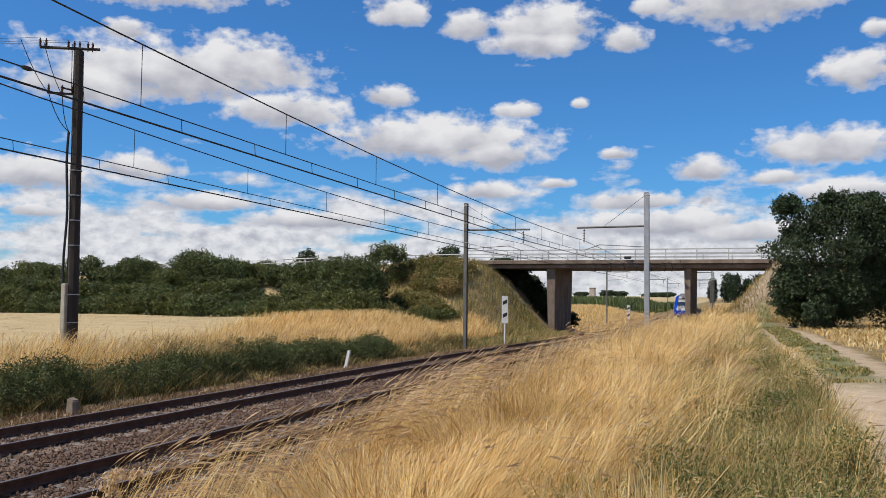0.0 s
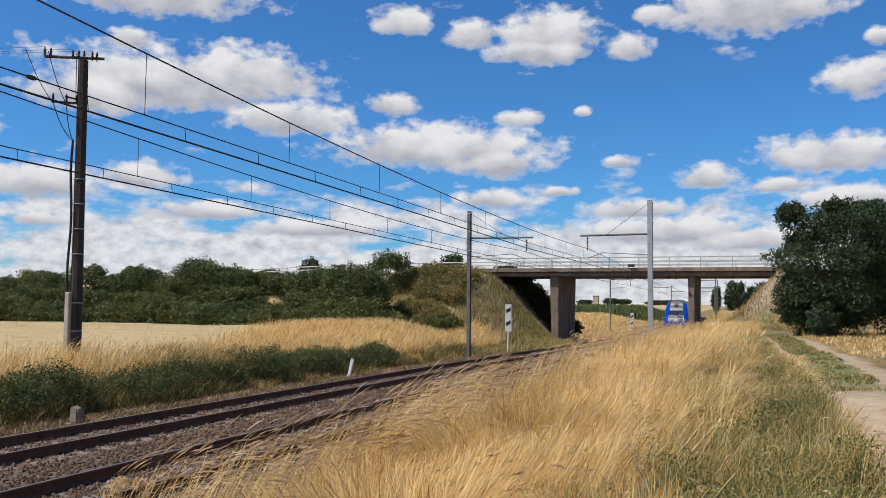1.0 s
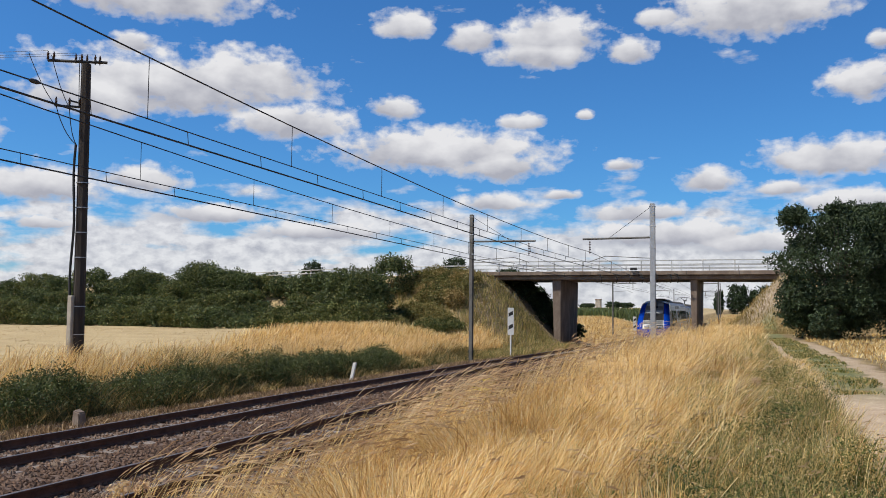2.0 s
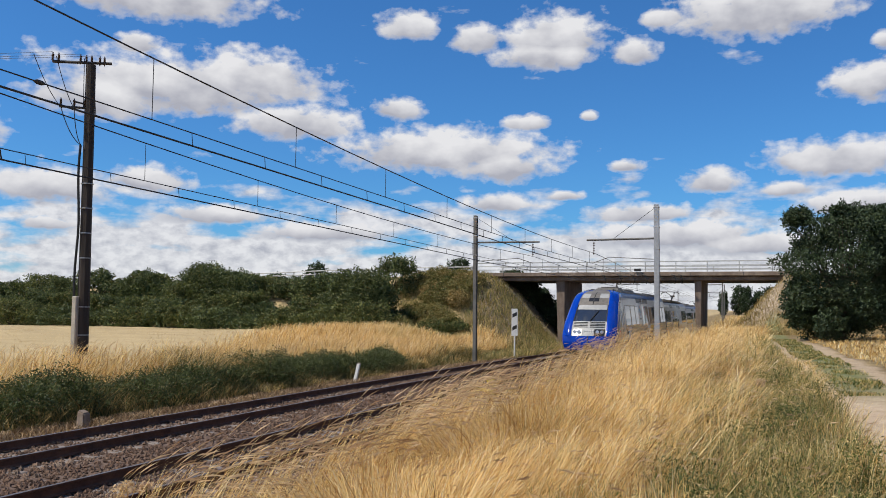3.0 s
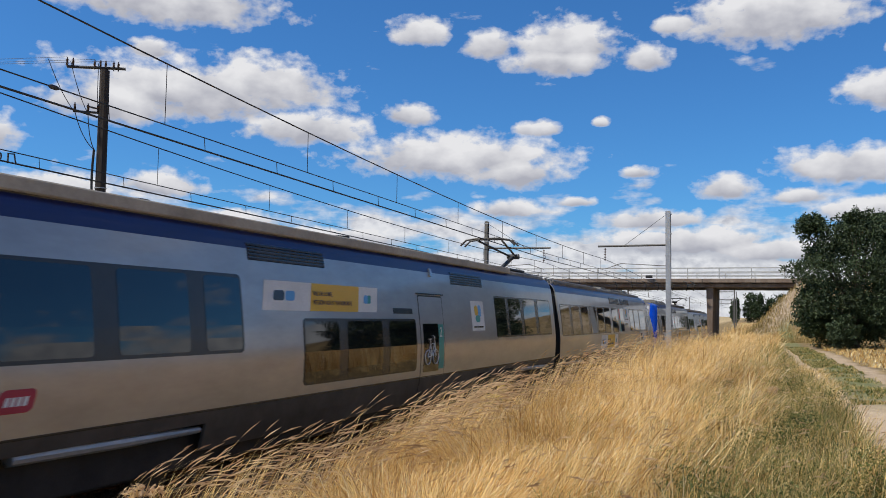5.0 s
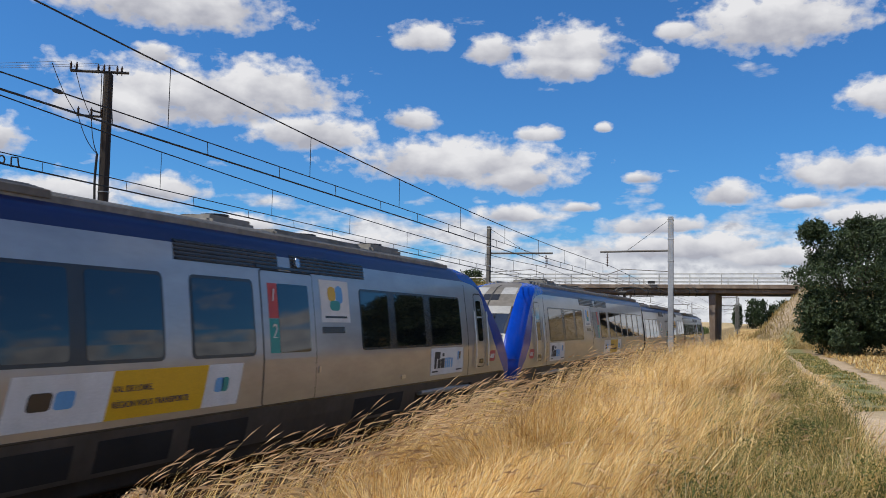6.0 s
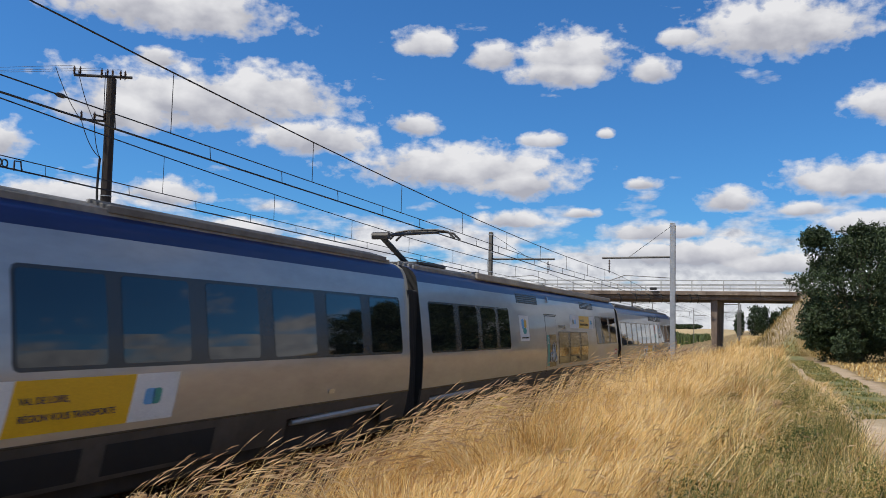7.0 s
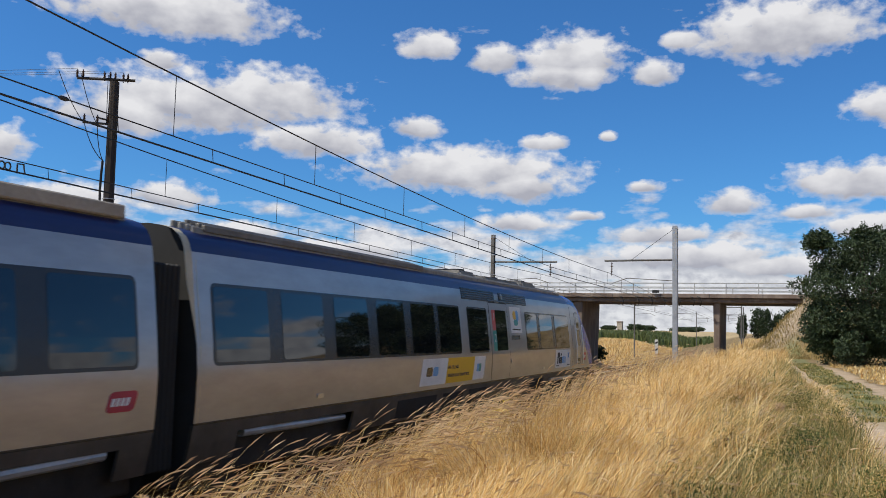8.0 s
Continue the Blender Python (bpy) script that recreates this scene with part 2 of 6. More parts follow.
M_IRON = surface("dark_iron", [(0.3, (0.035, 0.033, 0.032)), (0.7, (0.09, 0.085, 0.08))], 2.0, 0.6, 0.4, 0.2)
M_WIRE = surface("oxidised_copper_wire", [(0.3, (0.03, 0.028, 0.027)), (0.7, (0.065, 0.06, 0.055))], 2.0, 0.6, 0.5, 0.0)
M_POLE = surface("weathered_wooden_pole", [(0.3, (0.025, 0.019, 0.015)), (0.7, (0.065, 0.05, 0.04))], 1.2, 0.9, 0, 0.5, 18.0, (6.0, 6.0, 0.4))
M_GUARD = surface("pale_painted_rail", [(0.3, (0.36, 0.36, 0.35)), (0.7, (0.54, 0.54, 0.52))], 1.2, 0.6, 0.1, 0.1)
M_WHITE = surface("white_paint", [(0.3, (0.66, 0.65, 0.61)), (0.7, (0.80, 0.79, 0.76))], 2.0, 0.6, 0, 0.1)
M_BLACK = surface("black_paint", [(0.3, (0.015, 0.015, 0.015)), (0.7, (0.035, 0.033, 0.03))], 2.0, 0.6, 0, 0.1)
M_CERAMIC = surface("brown_insulator", [(0.3, (0.05, 0.03, 0.02)), (0.7, (0.09, 0.05, 0.035))], 4.0, 0.3, 0, 0.0)
M_BARK = surface("bark", [(0.3, (0.05, 0.04, 0.03)), (0.7, (0.13, 0.10, 0.075))], 3.0, 0.95, 0, 0.7, 12.0, (3.0, 3.0, 0.6))
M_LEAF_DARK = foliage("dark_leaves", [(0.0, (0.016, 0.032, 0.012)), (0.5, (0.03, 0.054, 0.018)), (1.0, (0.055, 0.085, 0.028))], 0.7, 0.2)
M_LEAF_HEDGE = foliage("hedge_leaves", [(0.0, (0.042, 0.062, 0.016)), (0.5, (0.095, 0.12, 0.03)), (0.85, (0.17, 0.18, 0.048)), (1.0, (0.27, 0.23, 0.075))], 0.75, 0.3)
M_LEAF_SHRUB = foliage("shrub_leaves", [(0.0, (0.028, 0.046, 0.012)), (0.5, (0.075, 0.10, 0.024)), (0.9, (0.14, 0.16, 0.045)), (1.0, (0.22, 0.19, 0.07))], 0.7, 0.25)
M_LEAF_BANK = foliage("hawthorn_leaves", [(0.0, (0.028, 0.048, 0.014)), (0.5, (0.075, 0.105, 0.028)), (0.9, (0.14, 0.165, 0.045)), (1.0, (0.22, 0.20, 0.065))], 0.7, 0.25, 0.25)
M_LEAF_OLIVE = foliage("olive_bramble", [(0.0, (0.09, 0.10, 0.02)), (0.5, (0.20, 0.18, 0.05)), (1.0, (0.38, 0.29, 0.10))], 0.7, 0.3)
M_LEAF_DRY = foliage("dry_bramble", [(0.0, (0.15, 0.13, 0.035)), (0.5, (0.33, 0.24, 0.085)), (1.0, (0.52, 0.38, 0.16))], 0.7, 0.3)
M_LITTER = foliage("withered_litter", [(0.0, (0.09, 0.06, 0.03)), (0.5, (0.25, 0.155, 0.08)), (1.0, (0.48, 0.34, 0.19))], 0.8, 0.25, 1.2)
M_STRAW = foliage("straw", [(0.0, (0.30, 0.145, 0.04)), (0.18, (0.58, 0.335, 0.10)), (0.45, (0.86, 0.60, 0.225)), (0.8, (0.93, 0.725, 0.35)), (1.0, (0.96, 0.84, 0.56))], 0.6, 0.38)
M_STUBBLE = foliage("cut_stubble", [(0.0, (0.45, 0.32, 0.15)), (1.0, (0.66, 0.52, 0.30))], 0.7, 0.3, 0.15)
M_SEED = foliage("seed_heads", [(0.0, (0.46, 0.30, 0.17)), (1.0, (0.80, 0.62, 0.40))], 0.6, 0.55)
M_WEED = foliage("weeds", [(0.0, (0.045, 0.075, 0.016)), (0.35, (0.17, 0.20, 0.045)), (0.6, (0.36, 0.29, 0.09)), (1.0, (0.74, 0.55, 0.25))], 0.65, 0.4)
M_VERGE = foliage("verge_grass", [(0.0, (0.03, 0.052, 0.013)), (0.35, (0.09, 0.10, 0.027)), (0.6, (0.28, 0.20, 0.065)), (1.0, (0.56, 0.39, 0.15))], 0.65, 0.35)
M_SLOPE = foliage("slope_growth", [(0.0, (0.13, 0.14, 0.04)), (0.4, (0.28, 0.26, 0.08)), (0.7, (0.50, 0.38, 0.15)), (1.0, (0.72, 0.55, 0.26))], 0.65, 0.4)
M_CROP = foliage("maize", [(0.0, (0.05, 0.085, 0.025)), (1.0, (0.14, 0.17, 0.05))], 0.6, 0.3)
M_YELLOW = foliage("yellow_flowers", [(0.0, (0.55, 0.45, 0.03)), (1.0, (0.75, 0.62, 0.06))], 0.6, 0.2)
# train
M_SILVER = surface("silver_paint", [(0.3, (0.33, 0.33, 0.335)), (0.7, (0.39, 0.385, 0.38))], 0.5, 0.32, 0.6, 0.0, 3.0, (1.0, 0.3, 1.0), 0, 0.35)
M_SKIRT = surface("grimy_skirt", [(0.3, (0.045, 0.038, 0.032)), (0.7, (0.10, 0.086, 0.073))], 0.8, 0.6, 0.1, 0.1, 6.0)
M_UNDER = surface("underframe", [(0.3, (0.018, 0.016, 0.014)), (0.7, (0.05, 0.044, 0.04))], 1.5, 0.8, 0.1, 0.2)
M_BLUE = surface("royal_blue_paint", [(0.3, (0.001, 0.034, 0.30)), (0.7, (0.0015, 0.044, 0.37))], 0.7, 0.2, 0.0, 0.0, 4.0, None, 0, 0.0, 1.4)
M_NAVY = surface("navy_roof_band", [(0.3, (0.009, 0.016, 0.078)), (0.7, (0.015, 0.026, 0.115))], 0.7, 0.42, 0.0, 0.0, 4.0, (1.0, 0.3, 1.0), 0, 0.2)
M_ROOF = surface("dusty_grey_roof", [(0.3, (0.16, 0.15, 0.13)), (0.7, (0.33, 0.31, 0.28))], 1.0, 0.8, 0.1, 0.2, 8.0)
M_FAIR = surface("cab_fairing", [(0.3, (0.11, 0.10, 0.085)), (0.7, (0.21, 0.19, 0.165))], 1.0, 0.6, 0.1, 0.1, 8.0)
M_GLASS = surface("tinted_glass", [(0.3, (0.006, 0.007, 0.008)), (0.7, (0.010, 0.011, 0.012))], 0.5, 0.03, 0.0, 0.0, 3.0, None, 0, 0.0, 1.62)
M_SCREEN = surface("windscreen_glass", [(0.3, (0.02, 0.022, 0.025)), (0.7, (0.04, 0.042, 0.045))], 0.5, 0.03, 0.0, 0.0, 3.0, None, 0, 0.0, 2.3)
M_POST = surface("window_post", [(0.3, (0.02, 0.02, 0.021)), (0.7, (0.035, 0.035, 0.036))], 0.5, 0.25, 0.0, 0.0)
M_RUBBER = surface("black_rubber", [(0.3, (0.010, 0.010, 0.010)), (0.7, (0.022, 0.021, 0.02))], 1.0, 0.8, 0.0, 0.1)
M_BEIGE = surface("gangway_beige", [(0.3, (0.40, 0.35, 0.24)), (0.7, (0.55, 0.49, 0.36))], 1.0, 0.6, 0.0, 0.1)
M_RED = surface("red_vinyl", [(0.3, (0.50, 0.045, 0.03)), (0.7, (0.58, 0.06, 0.04))], 1.0, 0.4, 0, 0.0)
M_MAROON = surface("maroon_vinyl", [(0.3, (0.36, 0.02, 0.05)), (0.7, (0.44, 0.03, 0.07))], 1.0, 0.4, 0, 0.0)
M_TEAL = surface("teal_vinyl", [(0.3, (0.02, 0.26, 0.22)), (0.7, (0.03, 0.32, 0.27))], 1.0, 0.4, 0, 0.0)
M_AMBER = surface("yellow_vinyl", [(0.3, (0.70, 0.39, 0.004)), (0.7, (0.76, 0.44, 0.008))], 1.0, 0.4, 0, 0.0)
M_SKY = surface("light_blue_vinyl", [(0.3, (0.10, 0.33, 0.62)), (0.7, (0.13, 0.38, 0.68))], 1.0, 0.4, 0, 0.0)
M_FACE = surface("light_grey_cab_paint", [(0.3, (0.30, 0.30, 0.29)), (0.7, (0.40, 0.395, 0.38))], 1.0, 0.5, 0.0, 0.1, 8.0)
M_LAMP = surface("headlamp_glass", [(0.3, (0.35, 0.36, 0.37)), (0.7, (0.6, 0.61, 0.62))], 6.0, 0.1, 0.5, 0.0)
M_CHROME = surface("brushed_metal", [(0.3, (0.5, 0.5, 0.5)), (0.7, (0.62, 0.62, 0.62))], 3.0, 0.3, 0.9, 0.0)


# ---- tools for shapes ----
def box(bm, x0, x1, y0, y1, z0, z1):
    v = [bm.verts.new((x, y, z)) for z in (z0, z1) for x, y in ((x0, y0), (x1, y0), (x1, y1), (x0, y1))]
    for f in ((3, 2, 1, 0), (4, 5, 6, 7), (0, 1, 5, 4), (1, 2, 6, 5), (2, 3, 7, 6), (3, 0, 4, 7)):
        bm.faces.new([v[i] for i in f])
    return bm


def soft_box(x0, x1, y0, y1, z0, z1, r=0.02):
    """A box with bevelled edges."""
    bm = box(bmesh.new(), x0, x1, y0, y1, z0, z1)
    bmesh.ops.bevel(bm, geom=bm.edges[:], offset=r, segments=1, affect="EDGES")
    return bm


def tube(bm, points, radius, sides=6):
    """A tube through points; radius: one number, or one for each point."""
    points = [Vector(p) for p in points]
    radii = radius if isinstance(radius, (list, tuple)) else [radius] * len(points)
    rings = []
    for i, p in enumerate(points):
        d = (points[min(i + 1, len(points) - 1)] - points[max(i - 1, 0)]).normalized()
        a = d.cross(Vector((0, 0, 1)) if abs(d.z) < 0.9 else Vector((1, 0, 0))).normalized()
        b = d.cross(a)
        rings.append([bm.verts.new(p + radii[i] * (math.cos(2 * math.pi * k / sides) * a + math.sin(2 * math.pi * k / sides) * b)) for k in range(sides)])
    for p, q in zip(rings, rings[1:]):
        for k in range(sides):
            bm.faces.new((p[k], q[k], q[(k + 1) % sides], p[(k + 1) % sides]))
    bm.faces.new(rings[0]), bm.faces.new(rings[-1][::-1])
    return bm


def link(name, me, material, parent=None, label=""):
    if not me.materials:
        me.materials.append(material)
    ob = new(name, me)
    ob.parent = parent
    return tagged(ob, label)


def part(name, bm, material, parent=None, label="", smooth_faces=False):
    """Links a bmesh as one mesh object under a thing or a part."""
    bmesh.ops.recalc_face_normals(bm, faces=bm.faces)
    me = bpy.data.meshes.new(name)
    bm.to_mesh(me)
    bm.free()
    if smooth_faces:
        me.polygons.foreach_set("use_smooth", [True] * len(me.polygons))
    return link(name, me, material, parent, label)


def mesh_of(name, verts, faces):
    me = bpy.data.meshes.new(name)
    me.from_pydata(verts.tolist(), [], faces.tolist())
    me.update()
    return me


def thing(name, label, category, group="", at=(0, 0, 0)):
    ob = new(name)
    ob.location = at
    ob.empty_display_size = 0.2
    return tagged(ob, label, category, group)


def smooth(a, b, t):
    t = min(1.0, max(0.0, (t - a) / (b - a)))
    return t * t * (3 - 2 * t)


# ---- the line and the ground ----
NEAR_X, FAR_X = -9.30, -13.28


def bend(y):
    """Sideways shift of the curving track."""
    return -2.0e-4 * max(0.0, y - 20.0) ** 2


def fall(y):
    """How far the line has dropped where it runs down beyond the mast."""
    return 0.68 * smooth(20, 125, y)


def ground_z(x, y):
    """Height of the ground over the rail tops."""
    u = x - bend(min(y, 260.0))
    z = -0.45 - fall(y) * (1 - smooth(-6.5, -4.5, u))
    crest = 0.86 + 0.60 * smooth(4, 28, y) - 0.15 * smooth(-1.2, 0.6, u)
    z += crest * smooth(-5.5, -4.0, u) + 0.5 * (1 - smooth(4, 28, y)) * smooth(-4.2, -1.6, u) + 0.2 * smooth(-1.6, 0.8, u)
    z += -0.3 * smooth(-16.2, -18.5, u) + 1.75 * smooth(-19.5, -29, u) * (0.55 + 0.45 * smooth(15, 65, y))
    z += 4.2 * smooth(115, 600, y)
    z += 0.05 * noise.noise(Vector((x * 0.9, y * 0.9, 0.0))) + 0.10 * noise.noise(Vector((x * 0.25, y * 0.25, 3.0)))
    road = 5.95 - 1.4 * smooth(-28, -85, x) + 0.25 * smooth(2, 20, x)
    cross = 1 - smooth(0, 11, abs(y - 84.5) - 4.3)
    over = max(smooth(-17.0, -26.5, x), smooth(-4.5, 1.8, x))
    z += over * cross * max(0.0, road - z)
    return z


def ground_sheet():
    xs = [-3000, -1500, -700, -300, -180, -130, -105] + [-90 + 1.25 * i for i in range(48)] + [-30 + 0.4 * i for i in range(90)] + [6 + i for i in range(20)] + [28, 34, 45, 60, 100, 300, 900, 3000]
    ys = [-3000, -800, -200, -60, -20] + [-10 + 0.6 * i for i in range(190)] + [104.5 + 4 * i for i in range(35)] + [260, 320, 420, 600, 1000, 2000, 4500]
    n, m = len(xs), len(ys)
    verts = np.array([(x, y, ground_z(x, y)) for y in ys for x in xs])
    i, j = np.meshgrid(np.arange(n - 1), np.arange(m - 1))
    k = (j * n + i).ravel()
    me = mesh_of("ground", verts, np.stack([k, k + 1, k + n + 1, k + n], 1))
    me.polygons.foreach_set("use_smooth", [True] * len(me.polygons))
    return tagged(link("ground", me, M_GROUND), "dry grassy ground with a sandy farm track and stubble field", "ground", "", "structure")


ground_sheet()


def along(y0, y1, step):
    n = max(1, int((y1 - y0) / step))
    return [y0 + (y1 - y0) * i / n for i in range(n + 1)]


def sweep(section, y0, y1, x, step=4.0):
    """A closed section (x, z) swept along the curving track."""
    bm = bmesh.new()
    rings = [[bm.verts.new((x + bend(y) + a, y, b - fall(y))) for a, b in section] for y in along(y0, y1, step)]
    n = len(section)
    for p, q in zip(rings, rings[1:]):
        for i in range(n):
            bm.faces.new((p[i], p[(i + 1) % n], q[(i + 1) % n], q[i]))
    bm.faces.new(rings[0][::-1]), bm.faces.new(rings[-1])
    return bm


tagged(part("ballast", sweep([(-4.9, -0.75), (4.9, -0.75), (3.75, -0.20), (-3.75, -0.20)], -40, 330, -11.29), M_BALLAST),
       "reddish grey stone ballast bed under the tracks", "ballast", "", "structure")

RAIL = [(-0.07, -0.17), (0.07, -0.17), (0.07, -0.155), (0.012, -0.13), (0.012, -0.05), (0.036, -0.035), (0.036, -0.004), (-0.036, -0.004), (-0.036, -0.035), (-0.012, -0.05), (-0.012, -0.13), (-0.07, -0.155)]


def sleeper_mesh():
    bm = soft_box(-1.3, 1.3, -0.13, 0.13, -0.33, -0.185, 0.02)
    me = bpy.data.meshes.new("sleeper")
    bm.to_mesh(me)
    bm.free()
    me.materials.append(M_SLEEPER)
    return me


SLEEPER = sleeper_mesh()


def railway_track(x, label):
    track = thing("railway_track", label, "railway track", "railway tracks", (0, 0, 0))
    for side in (-0.7525, 0.7525):
        rail = part("rail", sweep(RAIL, -40, 330, x + side), M_RAIL, track, "rusty steel rail")
        part("running_surface", sweep([(-0.033, -0.004), (0.033, -0.004), (0.03, 0.0), (-0.03, 0.0)], -40, 330, x + side), M_RAILTOP, rail, "dull polished rail top")
    for k in range(170):
        y = 2.0 + 0.6 * k
        ob = link("sleeper", SLEEPER, M_SLEEPER, track)
        ob.location, ob.rotation_euler = (x + bend(y) + random.uniform(-0.02, 0.02), y, random.uniform(-0.008, 0.004) - fall(y)), (0, 0, random.uniform(-0.012, 0.012))
    return track


railway_track(NEAR_X, "rusty rails on sleepers, the train's own track")
railway_track(FAR_X, "rusty empty rails on sleepers beside the dry verge")


def ballast_stones():
    """Loose stones over the bed, joined."""
    rng = np.random.default_rng(5)
    n = 30000
    y = 7.0 + 45.0 * rng.random(n) ** 1.6
    u = rng.uniform(-4.6, 4.4, n)
    b = np.array([bend(v) for v in y])
    z = np.where(np.abs(u) < 3.75, -0.20, -0.20 - (np.abs(u) - 3.75) * 0.478) - np.array([fall(v) for v in y])
    size = rng.uniform(0.022, 0.05, n) * (1 + y / 60)
    base = np.array([(1, 0, 0), (-1, 0, 0), (0, 1, 0), (0, -1, 0), (0, 0, 0.8), (0, 0, -0.8)], float)
    tri = np.array([(0, 2, 4), (2, 1, 4), (1, 3, 4), (3, 0, 4), (2, 0, 5), (1, 2, 5), (3, 1, 5), (0, 3, 5)])
    pts = base[None] * size[:, None, None] * rng.uniform(0.6, 1.3, (n, 6, 1))
    a = rng.uniform(0, 6.28, n)
    c, s = np.cos(a)[:, None], np.sin(a)[:, None]
    pts = np.stack([c * pts[..., 0] - s * pts[..., 1], s * pts[..., 0] + c * pts[..., 1], pts[..., 2] + rng.uniform(-0.25, 0.25, (n, 1)) * pts[..., 0]], -1)
    pts += np.stack([-11.29 + u + b, y, z + size * 0.25], 1)[:, None]
    faces = (tri[None] + 6 * np.arange(n)[:, None, None]).reshape(-1, 3)
    tagged(link("ballast_stones", mesh_of("ballast_stones", pts.reshape(-1, 3), faces), M_STONE), "loose reddish grey ballast stones along the rails", "stones", "", "stuff")


ballast_stones()


# ---- road bridge ----
def road_bridge():
    bridge = thing("road_bridge", "weathered concrete road bridge on wall piers over the tracks", "bridge", "", (-12, 84, 5.5))
    at = Matrix.Translation((12, -84, -5.5))

    def put(name, bm, material, label="", parent=None):
        bmesh.ops.transform(bm, matrix=at, verts=bm.verts)
        return part(name, bm, material, parent or bridge, label)
    deck = put("deck_slab", soft_box(-26.2, 1.6, 80.35, 88.65, 5.45, 5.80, 0.03), M_CONC, "grimy concrete deck slab")
    for y0, y1 in ((80.0, 80.5), (88.5, 89.0)):
        put("cornice", soft_box(-27.0, 2.4, y0, y1, 5.84, 6.20, 0.03), M_CONC, "weathered concrete cornice")
    put("carriageway", soft_box(-27.0, 2.4, 80.5, 88.5, 5.80, 6.02, 0.01), M_CONC)
    for x in (-24.2, -20.0, -15.5, -11.2, -7.0, -2.6):
        put("joint_strip", box(bmesh.new(), x - 0.02, x + 0.02, 79.985, 80.0, 5.84, 6.18), M_IRON, "dark joint", None)
    for x0, x1, name in ((-19.25, -18.4, "pier"), (-6.75, -6.15, "pier")):
        bm = bmesh.new()
        v = [bm.verts.new(p) for p in ((x0 + 0.1, 80.9, -0.9), (x1 - 0.1, 80.9, -0.9), (x1 - 0.1, 88.1, -0.9), (x0 + 0.1, 88.1, -0.9),
                                       (x0, 80.6, 5.45), (x1, 80.6, 5.45), (x1, 88.4, 5.45), (x0, 88.4, 5.45))]
        for f in ((0, 1, 5, 4), (1, 2, 6, 5), (2, 3, 7, 6), (3, 0, 4, 7), (4, 5, 6, 7), (3, 2, 1, 0)):
            bm.faces.new([v[i] for i in f])
        bmesh.ops.bevel(bm, geom=bm.edges[:], offset=0.05, segments=2, affect="EDGES")
        put(name, bm, M_CONC, "tapering concrete wall pier")
    for x0, x1 in ((-26.2, -25.3), (0.5, 1.5)):
        put("abutment", soft_box(x0, x1, 80.3, 88.7, 2.5, 5.45, 0.03), M_CONC, "concrete abutment wall")
    for x0, x1 in ((-28.2, -25.4), (0.6, 2.6)):
        put("wing_wall", soft_box(x0, x1, 79.95, 80.3, 3.6, 5.80, 0.03), M_CONC_LIGHT, "pale concrete wing wall")
    for y in (80.2, 88.8):
        for i, x in enumerate(along(-27.0, 2.4, 2.45)):
            put("railing_post", soft_box(x - 0.04, x + 0.04, y - 0.04, y + 0.04, 6.2, 7.18, 0.01), M_GUARD)
        for z, h in ((6.48, 0.07), (6.80, 0.07), (7.14, 0.10)):
            put("railing_bar", soft_box(-27.2, 2.6, y - 0.03, y + 0.03, z - h / 2, z + h / 2, 0.01), M_GUARD, "pale metal railing bar")
    for i in range(11):
        x = -25.0 + 0.62 * i
        z0, z1 = ground_z(x, 80.3), ground_z(x + 0.6, 80.3)
        bm = soft_box(-0.31, 0.31, 80.05, 80.5, -0.16, 0.12, 0.03)
        bmesh.ops.rotate(bm, matrix=Matrix.Rotation(-math.atan2(z1 - z0, 0.6), 3, "Y"), verts=bm.verts)
        bmesh.ops.translate(bm, vec=(x + 0.3, 0, (z0 + z1) / 2), verts=bm.verts)
        put("edging_stone", bm, M_CONC_LIGHT, "pale edging stone down the slope")
    # brackets and box that carry the contact wires under the deck
    for k, x in enumerate((-14.6, -13.2, -12.0, -10.9, -9.6, -8.4, -7.8)):
        bm = tube(bmesh.new(), [(x - 0.25, 79.9, 5.95), (x, 79.8, 5.88), (x + 0.15, 79.85, 5.45), (x + 0.02, 80.1, 5.15)], 0.05, 6)
        tube(bm, [(x - 0.1, 79.82, 5.72), (x + 0.3, 79.82, 5.62)], 0.04, 6)
        put("wire_bracket", bm, M_IRON, "black iron bracket")
    put("equipment_box", soft_box(-11.9, -11.3, 79.75, 79.98, 6.25, 6.5, 0.03), M_BLACK, "small black box on the railing")
    return bridge


road_bridge()


def guard_rail(x0, x1, y):
    """The road's low rail on the embankment."""
    rail = thing("road_guard_rail", "pale metal guard rail along the embankment road", "guard rail", "", (x0, y, 5))
    for z in (0.52, 0.86):
        bm = bmesh.new()
        tube(bm, [(x - x0, 0, ground_z(x, 84) + z - 5) for x in along(x0, x1, 2.0)], 0.055, 5)
        part("rail_beam", bm, M_GUARD, rail)
    for x in along(x0, x1, 2.4):
        g = ground_z(x, 84) - 5
        part("rail_post", soft_box(x - x0 - 0.05, x - x0 + 0.05, 0.06, 0.14, g - 0.3, g + 0.9, 0.01), M_GUARD, rail)


guard_rail(-92.0, -27.6, 80.6)


# ---- masts, wires, posts ----
def beam(bm, x, y, z0, z1, w, d):
    """An upright H beam."""
    for s in (-1, 1):
        box(bm, x - w / 2, x + w / 2, y + s * d / 2 - 0.012, y + s * d / 2 + 0.012, z0, z1)
    box(bm, x - 0.01, x + 0.01, y - d / 2 + 0.012, y + d / 2 - 0.012, z0, z1)


